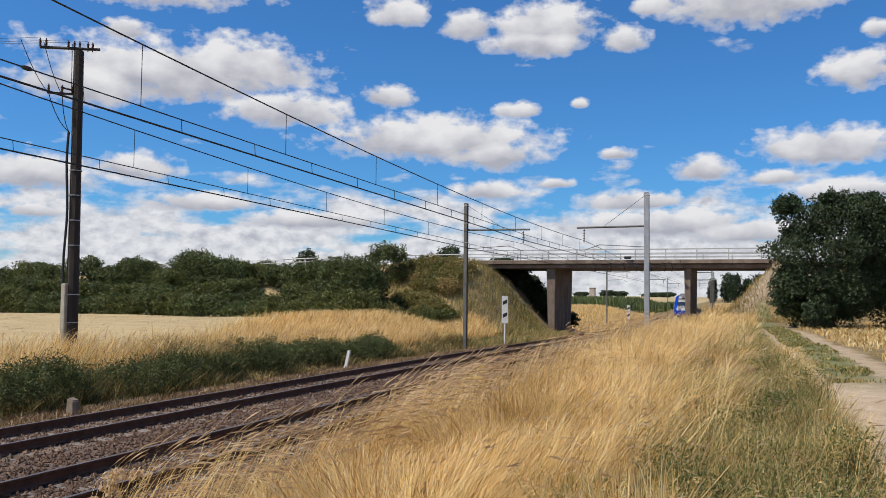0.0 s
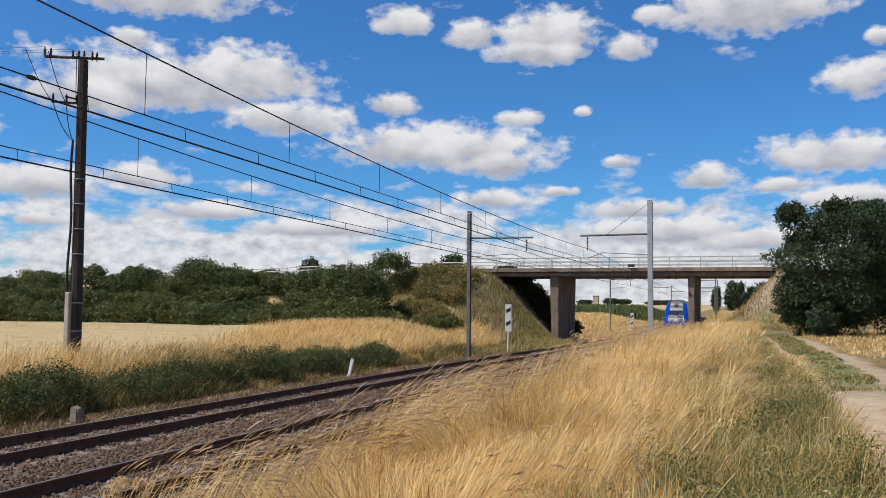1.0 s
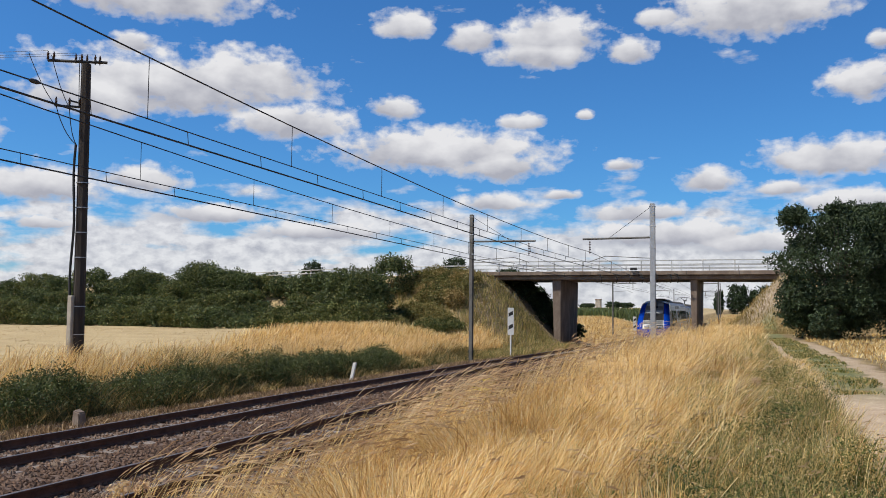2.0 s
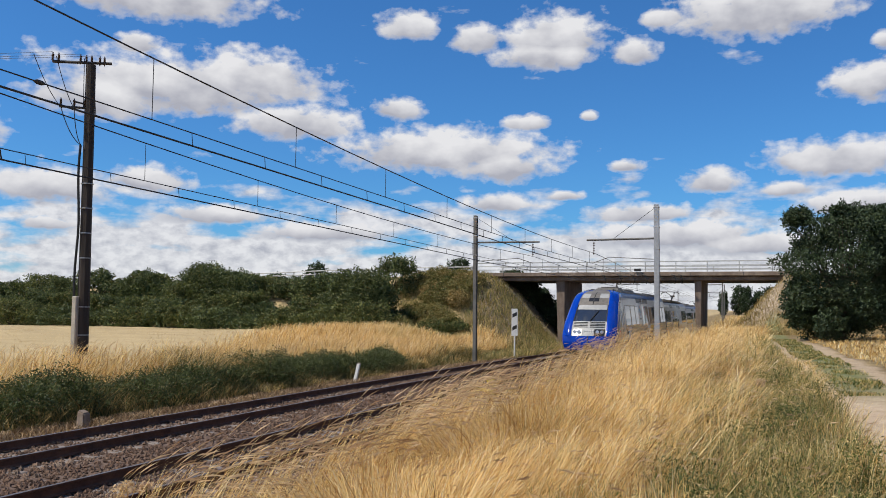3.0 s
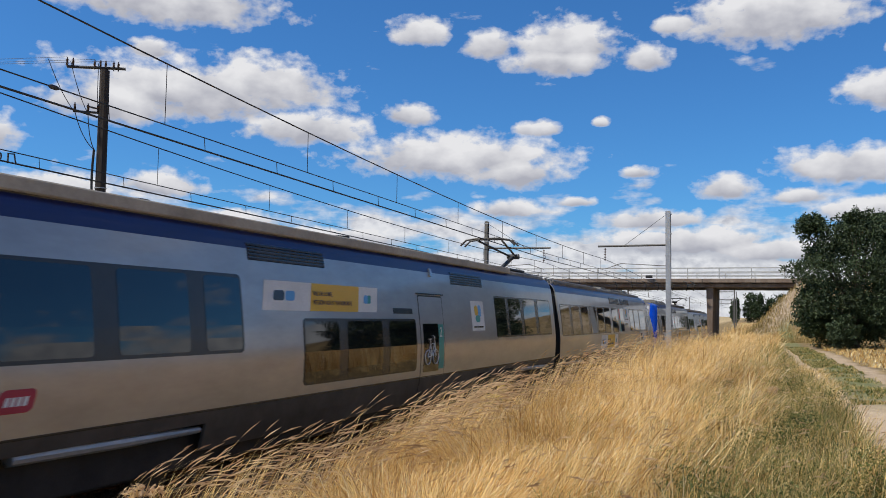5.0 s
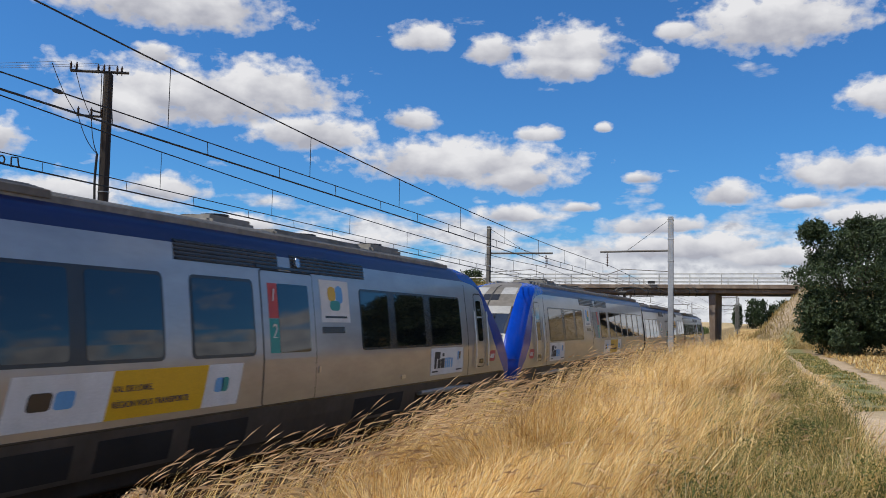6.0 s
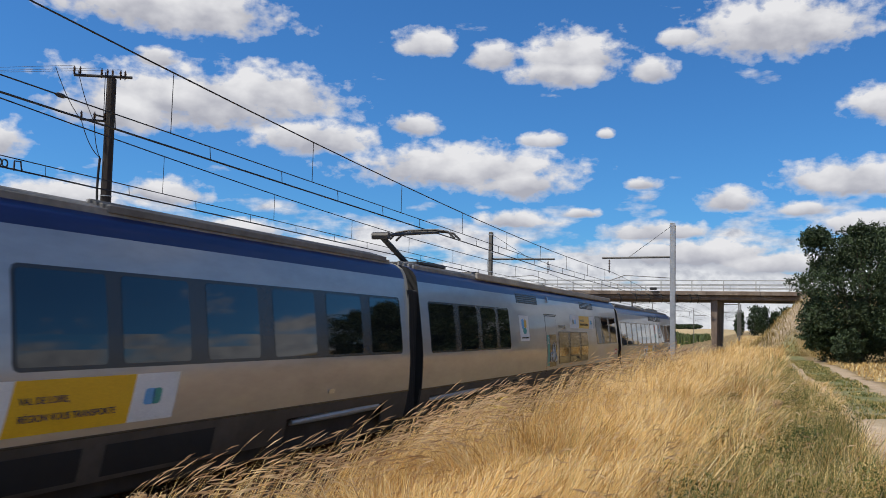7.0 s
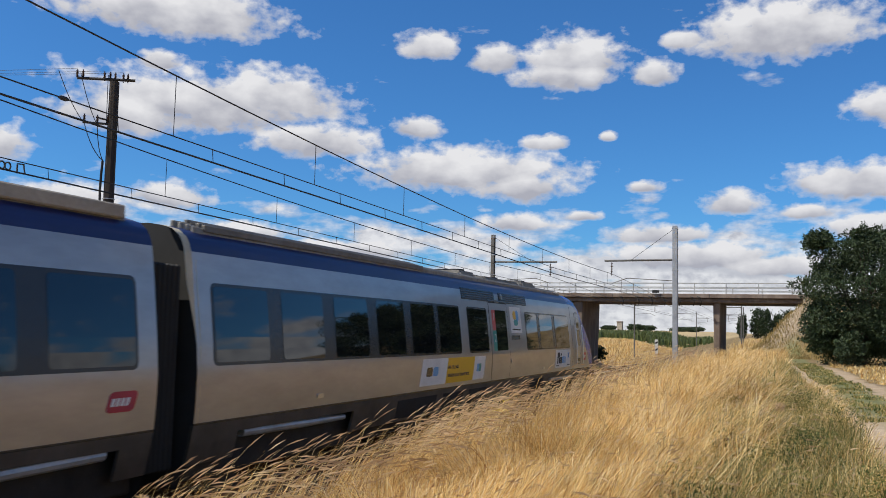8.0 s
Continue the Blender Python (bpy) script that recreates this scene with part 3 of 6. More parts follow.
def insulator(bm, x, y, z0, z1, k0=1.0):
    n = 5
    for k in range(n):
        z = z0 + (z1 - z0) * k / (n - 1)
        tube(bm, [(x, y, z - 0.03), (x, y, z), (x, y, z + 0.03)], [0.03 * k0, 0.075 * k0, 0.03 * k0], 8)
    tube(bm, [(x, y, z0 - 0.08), (x, y, z1 + 0.08)], 0.022, 6)


def wire_mast(x, y, top, arm_z, reach, width, label, metal):
    """A catenary mast whose arm reaches over the track; reach is signed."""
    g = ground_z(x, y) - 0.3
    mast = thing("catenary_mast", label, "mast", "catenary masts", (x, y, g))
    s = 1 if reach > 0 else -1
    bm = bmesh.new()
    beam(bm, 0, 0, 0, top - g, width, width * 1.25)
    part("post", bm, metal, mast, "steel H-section post")
    part("footing", soft_box(-0.35, 0.35, -0.35, 0.35, -0.3, 0.32, 0.04), M_CONC_LIGHT, mast, "concrete footing")
    part("bracket_arm", tube(bmesh.new(), [(0, 0, arm_z - g), (reach, 0, arm_z - g - 0.03)], 0.055, 8), M_DULL, mast)
    part("stay_wire", tube(bmesh.new(), [(0, 0, top - g - 0.1), (reach * 0.62, 0, arm_z - g)], 0.012, 5), M_WIRE, mast)
    ix = reach - s * 0.4
    bm = bmesh.new()
    insulator(bm, ix, 0, arm_z - g - 0.78, arm_z - g - 0.2)
    part("insulator", bm, M_CERAMIC, mast)
    bm = tube(bmesh.new(), [(0, 0, arm_z - g - 1.15), (ix * 0.75, 0, arm_z - g - 1.0), (ix, 0, arm_z - g - 1.3)], 0.022, 6)
    part("steady_arm", bm, M_DULL, mast)
    for z in (0.12, 1.2, 2.4):
        part("clamp", soft_box(-width * 0.6, width * 0.6, -width * 0.7, width * 0.7, top - g - z - 0.06, top - g - z, 0.01), M_STEEL, mast)
    return mast


wire_mast(-17.1, 50.6, 8.40, 6.75, 4.0, 0.20, "dull dark grey steel catenary mast on the verge", M_DULL)
wire_mast(-6.05, 48.8, 8.50, 6.65, -3.85, 0.26, "pale steel catenary mast in the tall grass", M_STEEL)
for mx, my, tp, az_, rc in ((-19.4, 115.0, 7.6, 6.2, 3.0), (-11.0 + 4.6, 118.0, 7.6, 6.2, -3.4), (-20.4, 168.0, 7.8, 6.4, 3.0), (-8.9, 170.0, 7.8, 6.4, -3.0), (-22.5, 222.0, 8.0, 6.6, 3.0), (-12.5, 224.0, 8.0, 6.6, -3.0)):
    wire_mast(mx, my, tp, az_, rc, 0.15, "steel catenary mast beyond the bridge", M_DULL)


def catenary(x, mess, contact, gap, first, pitch, first_short, label):
    """Three wires over one track with their droppers."""
    line = thing("overhead_line", label, "overhead line", "overhead lines", (x, 0, 5))

    def run(height, y0, y1, step=2.5):
        return [(bend(y), y, height(y) - 5) for y in along(y0, y1, step)]
    part("messenger_wire", tube(bmesh.new(), run(mess, -12, 240), 0.014, 5), M_WIRE, line)
    part("auxiliary_wire", tube(bmesh.new(), run(lambda y: contact(y) + gap(y), -12, 240), 0.011, 5), M_WIRE, line)
    part("contact_wire", tube(bmesh.new(), run(contact, -12, 240), 0.017, 5), M_WIRE, line)
    k = 0
    while first + pitch * k < 76:
        y = first + pitch * k
        if mess(y) - contact(y) - gap(y) > 0.08:
            part("dropper", tube(bmesh.new(), [(bend(y), y, mess(y) - 5), (bend(y), y, contact(y) + gap(y) - 5)], 0.008, 4), M_WIRE, line)
        k += 1
    y = first_short
    while y < 62:
        part("short_dropper", tube(bmesh.new(), [(bend(y), y, contact(y) + gap(y) - 5), (bend(y) + 0.01, y + 0.02, contact(y) - 5)], 0.008, 4), M_WIRE, line)
        y += 2.29


def near_contact(y):
    return 5.45 - 0.0155 * (min(y, 36) - 8.57) + 0.0005 * max(0.0, y - 95)


def near_mess(y):
    if y < 49:
        return 5.83 + 0.0009 * (y - 41) ** 2
    return max(near_contact(y) + 0.34, 5.89 - 0.025 * (y - 49)) if y < 86 else near_contact(y) + 0.34 + 0.9 * smooth(86, 112, y)


def far_contact(y):
    return 5.31 - 0.0106 * (min(y, 42) - 12.3)


def far_mess(y):
    if y < 50:
        return 5.78 + 0.00095 * (y - 40) ** 2
    return max(far_contact(y) + 0.3, 5.87 - 0.025 * (y - 50)) if y < 86 else far_contact(y) + 0.3 + 0.9 * smooth(86, 112, y)


catenary(NEAR_X, near_mess, near_contact, lambda y: 0.215 + 0.0006 * y, 2.3, 4.5, 7.75, "thin dark overhead wires with droppers above the near track")
catenary(FAR_X, far_mess, far_contact, lambda y: 0.205, 2.1, 4.62, 8.0, "thin dark overhead wires with droppers above the far track")


def wire_fittings():
    """A sprung section fitting on the far contact wire and a clamp on the near line."""
    y = 11.75
    fit = thing("wire_fitting", "black coiled fitting on the far contact wire", "wire fitting", "", (FAR_X, y, far_contact(y)))
    for k in range(3):
        bm = tube(bmesh.new(), [(0, -0.35 + 0.13 * k + 0.065 * math.cos(t * 0.7), 0.08 + 0.07 * math.sin(t * 0.7)) for t in range(10)], 0.016, 5)
        part("coil", bm, M_IRON, fit)
    part("hanger", tube(bmesh.new(), [(0, 0.12, -0.02), (0, 0.12, 0.16), (0, 0.26, 0.17), (0, 0.3, 0.0)], 0.018, 5), M_IRON, fit)
    y = 9.0
    clamp = thing("wire_clamp", "small black clamp on the near auxiliary wire", "wire fitting", "", (NEAR_X, y, near_contact(y) + 0.22))
    part("body", tube(bmesh.new(), [(0, -0.09, 0), (0, -0.04, 0), (0, 0.04, 0), (0, 0.09, 0)], [0.016, 0.034, 0.034, 0.016], 8), M_IRON, clamp)


wire_fittings()


def feeder_pole():
    """The tall pole with a cross-arm, insulators and cables."""
    x, y = -23.25, 24.95
    g = ground_z(x, y) - 0.2
    pole = thing("electric_pole", "tall dark wooden pole with cross-arm and insulators", "pole", "", (x, y, g))
    h = 11.45 - g
    bm = bmesh.new()
    lean = Vector((-0.05, 0.0, 0))
    tube(bm, [lean * (k / 6) * 2 + Vector((0, 0, h * k / 6)) for k in range(7)], [0.215, 0.21, 0.205, 0.195, 0.185, 0.18, 0.17], 8)
    part("shaft", bm, M_POLE, pole, "dark weathered wooden shaft")
    part("concrete_stub", soft_box(-0.28, -0.06, -0.32, -0.05, -0.2, 3.6, 0.03), M_CONC_LIGHT, pole, "pale concrete stub lashed to the foot")
    top = h + 0.02
    # the arm runs across the picture, slightly towards the line
    ax = Vector((0.78, 0.62, 0))
    bm = tube(bmesh.new(), [Vector((-0.1, 0, top)) - ax * 1.30, Vector((-0.1, 0, top + 0.1)) + ax * 0.72], 0.055, 6)
    part("cross_arm", bm, M_IRON, pole, "dark steel cross-arm")
    for s in (-1.3, -1.1, -0.36, -0.16, 0.02, 0.30, 0.46):
        p = Vector((-0.1, 0, top)) + ax * s
        bm = bmesh.new()
        insulator(bm, p.x, p.y, p.z + 0.06, p.z + 0.26, 0.7)
        part("pin_insulator", bm, M_CERAMIC, pole)
    low = Vector((-0.1, -0.1, h - 1.62))
    bm = tube(bmesh.new(), [low - ax * 0.95, low + ax * 0.2], 0.045, 6)
    tube(bm, [low - ax * 0.5 + Vector((0, 0, 0.22)), low + ax * 0.15 + Vector((0, 0, 0.1))], 0.035, 6)
    part("bracket", bm, M_IRON, pole)
    for s in (-0.9, -0.45, -0.1):
        p = low + ax * s
        bm = bmesh.new()
        insulator(bm, p.x, p.y, p.z + 0.05, p.z + 0.24, 0.7)
        part("line_insulator", bm, M_CERAMIC, pole)
    for s0, s1, drop in ((-1.9, -0.9, 2.0), (-1.15, -0.45, 1.75), (-0.2, -0.1, 1.6)):
        a = Vector((-0.1, 0, top + 0.2)) + ax * s0
        b = low + ax * s1
        pts = [a.lerp(b, k / 6) + Vector((0, -0.05, -0.16 * math.sin(math.pi * k / 6))) for k in range(7)]
        part("jumper_cable", tube(bmesh.new(), pts, 0.014, 5), M_BLACK, pole)
    for s0, s1 in ((-0.9, 0.0), (-0.45, 0.05)):
        a = low + ax * s0
        b = Vector((-0.24, -0.2, h - 3.0))
        mid = a.lerp(b, 0.5) + Vector((-0.1, 0, -0.35))
        pts = [a * (1 - t) ** 2 + mid * 2 * t * (1 - t) + b * t * t for t in [k / 8 for k in range(9)]]
        part("down_lead", tube(bmesh.new(), pts, 0.016, 5), M_BLACK, pole)
    pts = [Vector((-0.22 - 0.05 * math.sin(k * 0.9), -0.24, h - 3.0 - k * 0.55)) for k in range(11)]
    part("riser_cable", tube(bmesh.new(), pts, 0.045, 6), M_BLACK, pole, "black cable down the shaft")
    for z in (h - 4.4, h - 5.3, h - 6.2, h - 7.1, 3.2, 2.2):
        part("steel_band", tube(bmesh.new(), [(lean.x * 2 * z / h, 0, z), (lean.x * 2 * z / h, 0, z + 0.03)], 0.222, 10), M_STEEL, pole)
    # lines that leave to the side, towards the village
    for s, rise in ((-1.3, 0.0), (-0.36, 0.05), (0.3, 0.1)):
        a = Vector((-0.1, 0, top + 0.36)) + ax * s
        b = Vector((-38, -12, h + 2.8 + rise))
        pts = [a.lerp(b, k / 10) + Vector((0, 0, -1.1 * math.sin(math.pi * k / 10))) for k in range(11)]
        part("service_wire", tube(bmesh.new(), pts, 0.007, 4), M_WIRE, pole)


feeder_pole()


def leaning_post():
    x, y = -17.0, 34.2
    post = thing("marker_post", "short leaning white marker post beside the track", "post", "", (x, y, ground_z(x, y)))
    bm = soft_box(-0.07, 0.07, -0.05, 0.05, -0.3, 0.86, 0.015)
    bmesh.ops.rotate(bm, matrix=Matrix.Rotation(radians(13), 3, "Y"), verts=bm.verts)
    part("shaft", bm, M_WHITE, post)
    bm = soft_box(-0.071, 0.071, -0.051, 0.051, 0.862, 0.90, 0.015)
    bmesh.ops.rotate(bm, matrix=Matrix.Rotation(radians(13), 3, "Y"), verts=bm.verts)
    part("cap", bm, M_CONC_LIGHT, post)


def stump():
    x, y = -16.55, 17.9
    post = thing("concrete_stump", "short weathered concrete stump by the far rail", "stump", "", (x, y, ground_z(x, y)))
    bm = bmesh.new()
    v = [bm.verts.new(p) for p in ((-.15, -.15, -.2), (.15, -.15, -.2), (.15, .15, -.2), (-.15, .15, -.2), (-.12, -.12, .44), (.1, -.12, .38), (.1, .12, .38), (-.12, .12, .46))]
    for f in ((3, 2, 1, 0), (4, 5, 6, 7), (0, 1, 5, 4), (1, 2, 6, 5), (2, 3, 7, 6), (3, 0, 4, 7)):
        bm.faces.new([v[i] for i in f])
    bmesh.ops.bevel(bm, geom=bm.edges[:], offset=0.03, segments=2, affect="EDGES")
    part("block", bm, M_CONC, post)
    part("footing", soft_box(-0.2, 0.2, -0.2, 0.2, -0.3, 0.03, 0.02), M_CONC, post)


def signal_board(x, y, h, w, label):
    g = ground_z(x, y)
    sign = thing("signal_board", label, "trackside sign", "signal boards", (x, y, g))
    part("pole", tube(bmesh.new(), [(0, 0.04, -0.4), (0, 0.04, h)], 0.055, 8), M_WHITE, sign, "white sign pole")
    board = part("board", soft_box(-w / 2, w / 2, -0.015, 0.02, h - 1.85, h, 0.006), M_WHITE, sign, "tall white board with two black slanting bars")
    for z in (h - 0.62, h - 1.5):
        bm = bmesh.new()
        v = [bm.verts.new((-w * 0.36, -0.019, z)), bm.verts.new((w * 0.36, -0.019, z + 0.16)), bm.verts.new((w * 0.36, -0.019, z + 0.42)), bm.verts.new((-w * 0.36, -0.019, z + 0.26))]
        bm.faces.new(v)
        r = bmesh.ops.extrude_face_region(bm, geom=bm.faces[:])
        bmesh.ops.translate(bm, vec=(0, 0.004, 0), verts=[q for q in r["geom"] if isinstance(q, bmesh.types.BMVert)])
        part("black_bar", bm, M_BLACK, board)
    sign.rotation_euler = (0, 0, radians(12))


leaning_post()
stump()
signal_board(-16.8, 58.2, 3.5, 0.42, "white board with black slanting bars on a white pole")
signal_board(-16.6, 115.0, 3.0, 0.42, "distant white board on a pole beyond the bridge")


# ---- the train ----
SPEED, JOINT, MIDDLE, UNIT = 33.60, 174.1, 25.4, 79.2
SIDE = [(0.30, 1.20), (0.62, 1.30), (0.90, 1.37), (1.21, 1.425), (1.55, 1.445), (1.95, 1.45), (2.35, 1.415), (2.75, 1.367), (3.2, 1.308), (3.45, 1.275), (3.66, 1.24), (3.78, 1.20), (3.88, 1.14), (3.98, 1.01), (4.04, 0.80), (4.09, 0.45), (4.10, 0.0)]
CENTRE_Y = [(0.30, -26.2), (0.45, -26.5), (0.62, -26.85), (0.8, -27.0), (1.25, -27.05), (1.55, -26.95), (1.95, -26.7), (2.3, -26.45), (2.7, -26.0), (3.2, -25.4), (3.6, -24.85), (3.85, -24.3), (4.0, -23.6), (4.1, -22.8)]
EDGE_Y = [(0.30, -25.7), (0.45, -25.9), (0.62, -26.3), (0.8, -26.5), (1.25, -26.65), (1.55, -26.55), (1.95, -26.2), (2.2, -26.0), (2.7, -25.45), (3.2, -24.85), (3.55, -24.4), (3.85, -23.75), (4.0, -23.0), (4.1, -22.7)]
BLUE_Y = [(0.30, -26.2), (0.9, -26.25), (1.21, -26.05), (1.55, -25.6), (2.0, -25.1), (2.35, -24.85), (2.8, -24.55), (3.2, -24.35), (3.45, -24.12), (3.6, -23.7), (3.66, -23.0), (3.75, -22.65), (4.1, -22.6)]


SIDE = [((1 - k / 3) * a[0] + k / 3 * b[0], (1 - k / 3) * a[1] + k / 3 * b[1]) for a, b in zip(SIDE, SIDE[1:]) for k in range(3)] + [SIDE[-1]]
CENTRE_Y = [(z, y + 0.2) for z, y in CENTRE_Y]
EDGE_Y = [(z, y + 0.2) for z, y in EDGE_Y]


def lookup(table, v):
    for (a, p), (b, q) in zip(table, table[1:]):
        if v <= b:
            return p + (q - p) * max(0.0, (v - a) / (b - a))
    return table[-1][1]


def shell_rows(z0, z1, ys_of, side_list=(-1, 1)):
    """Strips of the car's side between two heights; ys_of(z) gives the places along the car."""
    bm = bmesh.new()
    zs = [z for z, _ in SIDE if z0 - 1e-6 <= z <= z1 + 1e-6]
    for s in side_list:
        rows = [[bm.verts.new((s * lookup(SIDE, z), y, z)) for y in ys_of(z)] for z in zs]
        for p, q in zip(rows, rows[1:]):
            for i in range(len(p) - 1):
                bm.faces.new((p[i], p[i + 1], q[i + 1], q[i]))
    bmesh.ops.remove_doubles(bm, verts=bm.verts, dist=0.0005)
    return bm


def side_panel(s, y0, y1, z0, z1, off, slant=0.0, thick=0.03, cut=0.0):
    """A panel lying on the car's side, proud by off; cut: rounded corners."""
    bm = bmesh.new()
    n = 6
    zs = [z0 + (z1 - z0) * k / n for k in range(n + 1)]
    if cut:
        zs = sorted(set(zs[1:-1] + [z0, z0 + cut * 0.3, z0 + cut, z1 - cut, z1 - cut * 0.3, z1]))
    front, back = [], []
    for z in zs:
        d = 0.0
        if cut:
            e = min(z - z0, z1 - z)
            d = cut * (1 - math.sqrt(max(0.0, 1 - (1 - min(1.0, e / cut)) ** 2)))
        sh = slant * (z - z0)
        for row, o in ((front, off), (back, off - thick)):
            x = s * (lookup(SIDE, z) + o)
            row.append((bm.verts.new((x, y0 + d + sh, z)), bm.verts.new((x, y1 - d + sh, z))))
    for k in range(len(zs) - 1):
        for row in (front, back):
            bm.faces.new((row[k][0], row[k][1], row[k + 1][1], row[k + 1][0]))
        for e in (0, 1):
            bm.faces.new((front[k][e], back[k][e], back[k + 1][e], front[k + 1][e]))
    for k in (0, -1):
        bm.faces.new((front[k][0], front[k][1], back[k][1], back[k][0]))
    return bm


def lettering(text, s, y, z, size, material, parent, name="lettering", off=0.018):
    cu = bpy.data.curves.new(name, "FONT")
    cu.body, cu.size, cu.extrude, cu.align_x = text, size, 0.002, "LEFT"
    cu.materials.append(material)
    ob = new(name, cu)
    ob.parent = parent
    ob.location = (s * (lookup(SIDE, z + size * 0.3) + off), y, z)
    ob.rotation_euler = (radians(90), 0, radians(90 * s))
    return ob


def window_band(car, s, panes, z0=2.07, z1=3.18):
    a, b = min(p[0] for p in panes), max(p[1] for p in panes)
    band = part("window", side_panel(s, a - 0.05, b + 0.05, z0 - 0.05, z1 + 0.05, 0.004, 0, 0.03, 0.09), M_POST, car, "dark tinted window band")
    for p, q in panes:
        part("pane", side_panel(s, p, q, z0, z1, 0.009, 0, 0.02, 0.06), M_GLASS, band, "tinted reflecting pane")
    return band


def poster(car, s, y0, y1, z0, z1):
    """A white square vinyl with a heart of blue and yellow."""
    p = part("poster", side_panel(s, y0, y1, z0, z1, 0.006), M_WHITE, car, "white square sticker with blue and yellow heart")
    m, w, h = (y0 + y1) / 2, y1 - y0, z1 - z0
    part("heart_half", side_panel(s, m - 0.27 * w, m - 0.02 * w, z0 + 0.45 * h, z0 + 0.88 * h, 0.010, 0, 0.01, 0.11), M_SKY, p)
    part("heart_half", side_panel(s, m - 0.02 * w, m + 0.25 * w, z0 + 0.50 * h, z0 + 0.85 * h, 0.011, 0, 0.01, 0.11), M_AMBER, p)
    part("heart_tip", side_panel(s, m - 0.16 * w, m + 0.20 * w, z0 + 0.28 * h, z0 + 0.52 * h, 0.012, 0, 0.01, 0.1), M_TEAL, p)
    part("caption_bar", side_panel(s, y0 + 0.12 * w, y1 - 0.12 * w, z0 + 0.1 * h, z0 + 0.15 * h, 0.010), M_POST, p)


def slogan(car, s, y0, y1, z0, z1):
    """White, yellow and white vinyl with the region's slogan."""
    h, w = z1 - z0, y1 - y0
    sl = 0.25 * s
    a, b = (y0 + 0.36 * w, y0 + 0.80 * w) if s > 0 else (y0 + 0.20 * w, y0 + 0.64 * w)
    p = part("slogan_sticker", side_panel(s, y0, y1, z0, z1, 0.005, sl), M_WHITE, car, "white and yellow slogan sticker")
    part("yellow_field", side_panel(s, a, b, z0, z1, 0.009, sl), M_AMBER, p, "yellow field with blue lettering")
    for k, (q, r, c) in enumerate(((0.08, 0.16, M_POST), (0.17, 0.24, M_SKY), (0.865, 0.91, M_SKY), (0.90, 0.94, M_TEAL))):
        q, r = (q, r) if s > 0 else (1 - r, 1 - q)
        part("logo_shape", side_panel(s, y0 + q * w, y0 + r * w, z0 + 0.34 * h, z0 + 0.68 * h, 0.010, sl, 0.01, 0.05), c, p)
    yy = a + 0.2 if s > 0 else b - 0.12
    lettering("VAL DE LOIRE,", s, yy, z0 + 0.56 * h, 0.115, M_NAVY, p)
    lettering("RÉGION VOUS TRANSPORTE", s, yy, z0 + 0.24 * h, 0.115, M_NAVY, p)


def brand_sticker(car, s, y0, y1, z0, z1):
    """A white vinyl with a bold dark and blue mark, drawn as plain shapes."""
    h, w = z1 - z0, y1 - y0
    p = part("brand_sticker", side_panel(s, y0, y1, z0, z1, 0.006), M_WHITE, car, "white sticker with bold dark and blue mark")
    if s < 0:
        y0, y1 = y1, y0
        w = -w
    for q, r, lo, hi, c in ((0.09, 0.15, 0.24, 0.86, M_BLACK), (0.152, 0.26, 0.60, 0.86, M_BLACK), (0.19, 0.27, 0.24, 0.58, M_BLACK), (0.285, 0.39, 0.24, 0.60, M_BLACK), (0.33, 0.38, 0.68, 0.80, M_BLACK),
                            (0.41, 0.45, 0.24, 0.62, M_SKY), (0.47, 0.51, 0.24, 0.62, M_SKY), (0.53, 0.57, 0.24, 0.62, M_SKY), (0.60, 0.64, 0.24, 0.60, M_SKY),
                            (0.80, 0.85, 0.50, 0.84, M_SKY), (0.855, 0.90, 0.54, 0.82, M_POST), (0.04, 0.20, 0.10, 0.15, M_BLACK), (0.78, 0.95, 0.10, 0.15, M_BLACK)):
        a, b = sorted((y0 + q * w, y0 + r * w))
        part("mark", side_panel(s, a, b, z0 + lo * h, z0 + hi * h, 0.011, 0.12 * s, 0.01), c, p)


def red_plate(car, s, y0, y1, z0, z1):
    p = part("operator_plate", side_panel(s, y0, y1, z0, z1, 0.006, 0.3 * s, 0.02, 0.07), M_MAROON, car, "maroon plate with a white mark")
    w = y1 - y0
    for k in range(4):
        part("white_mark", side_panel(s, y0 + (0.16 + 0.17 * k) * w, y0 + (0.28 + 0.17 * k) * w, z0 + 0.3 * (z1 - z0), z0 + 0.68 * (z1 - z0), 0.010, 0.35 * s, 0.01), M_WHITE, p)


def louvre(car, s, y0, y1, z0, z1, n=5):
    g = part("louvre", side_panel(s, y0, y1, z0, z1, 0.004), M_POST, car, "dark louvred vent")
    for k in range(n):
        z = z0 + (z1 - z0) * (k + 0.25) / n
        part("slat", side_panel(s, y0 + 0.03, y1 - 0.03, z, z + (z1 - z0) * 0.4 / n, 0.018, 0, 0.02), M_IRON, g)


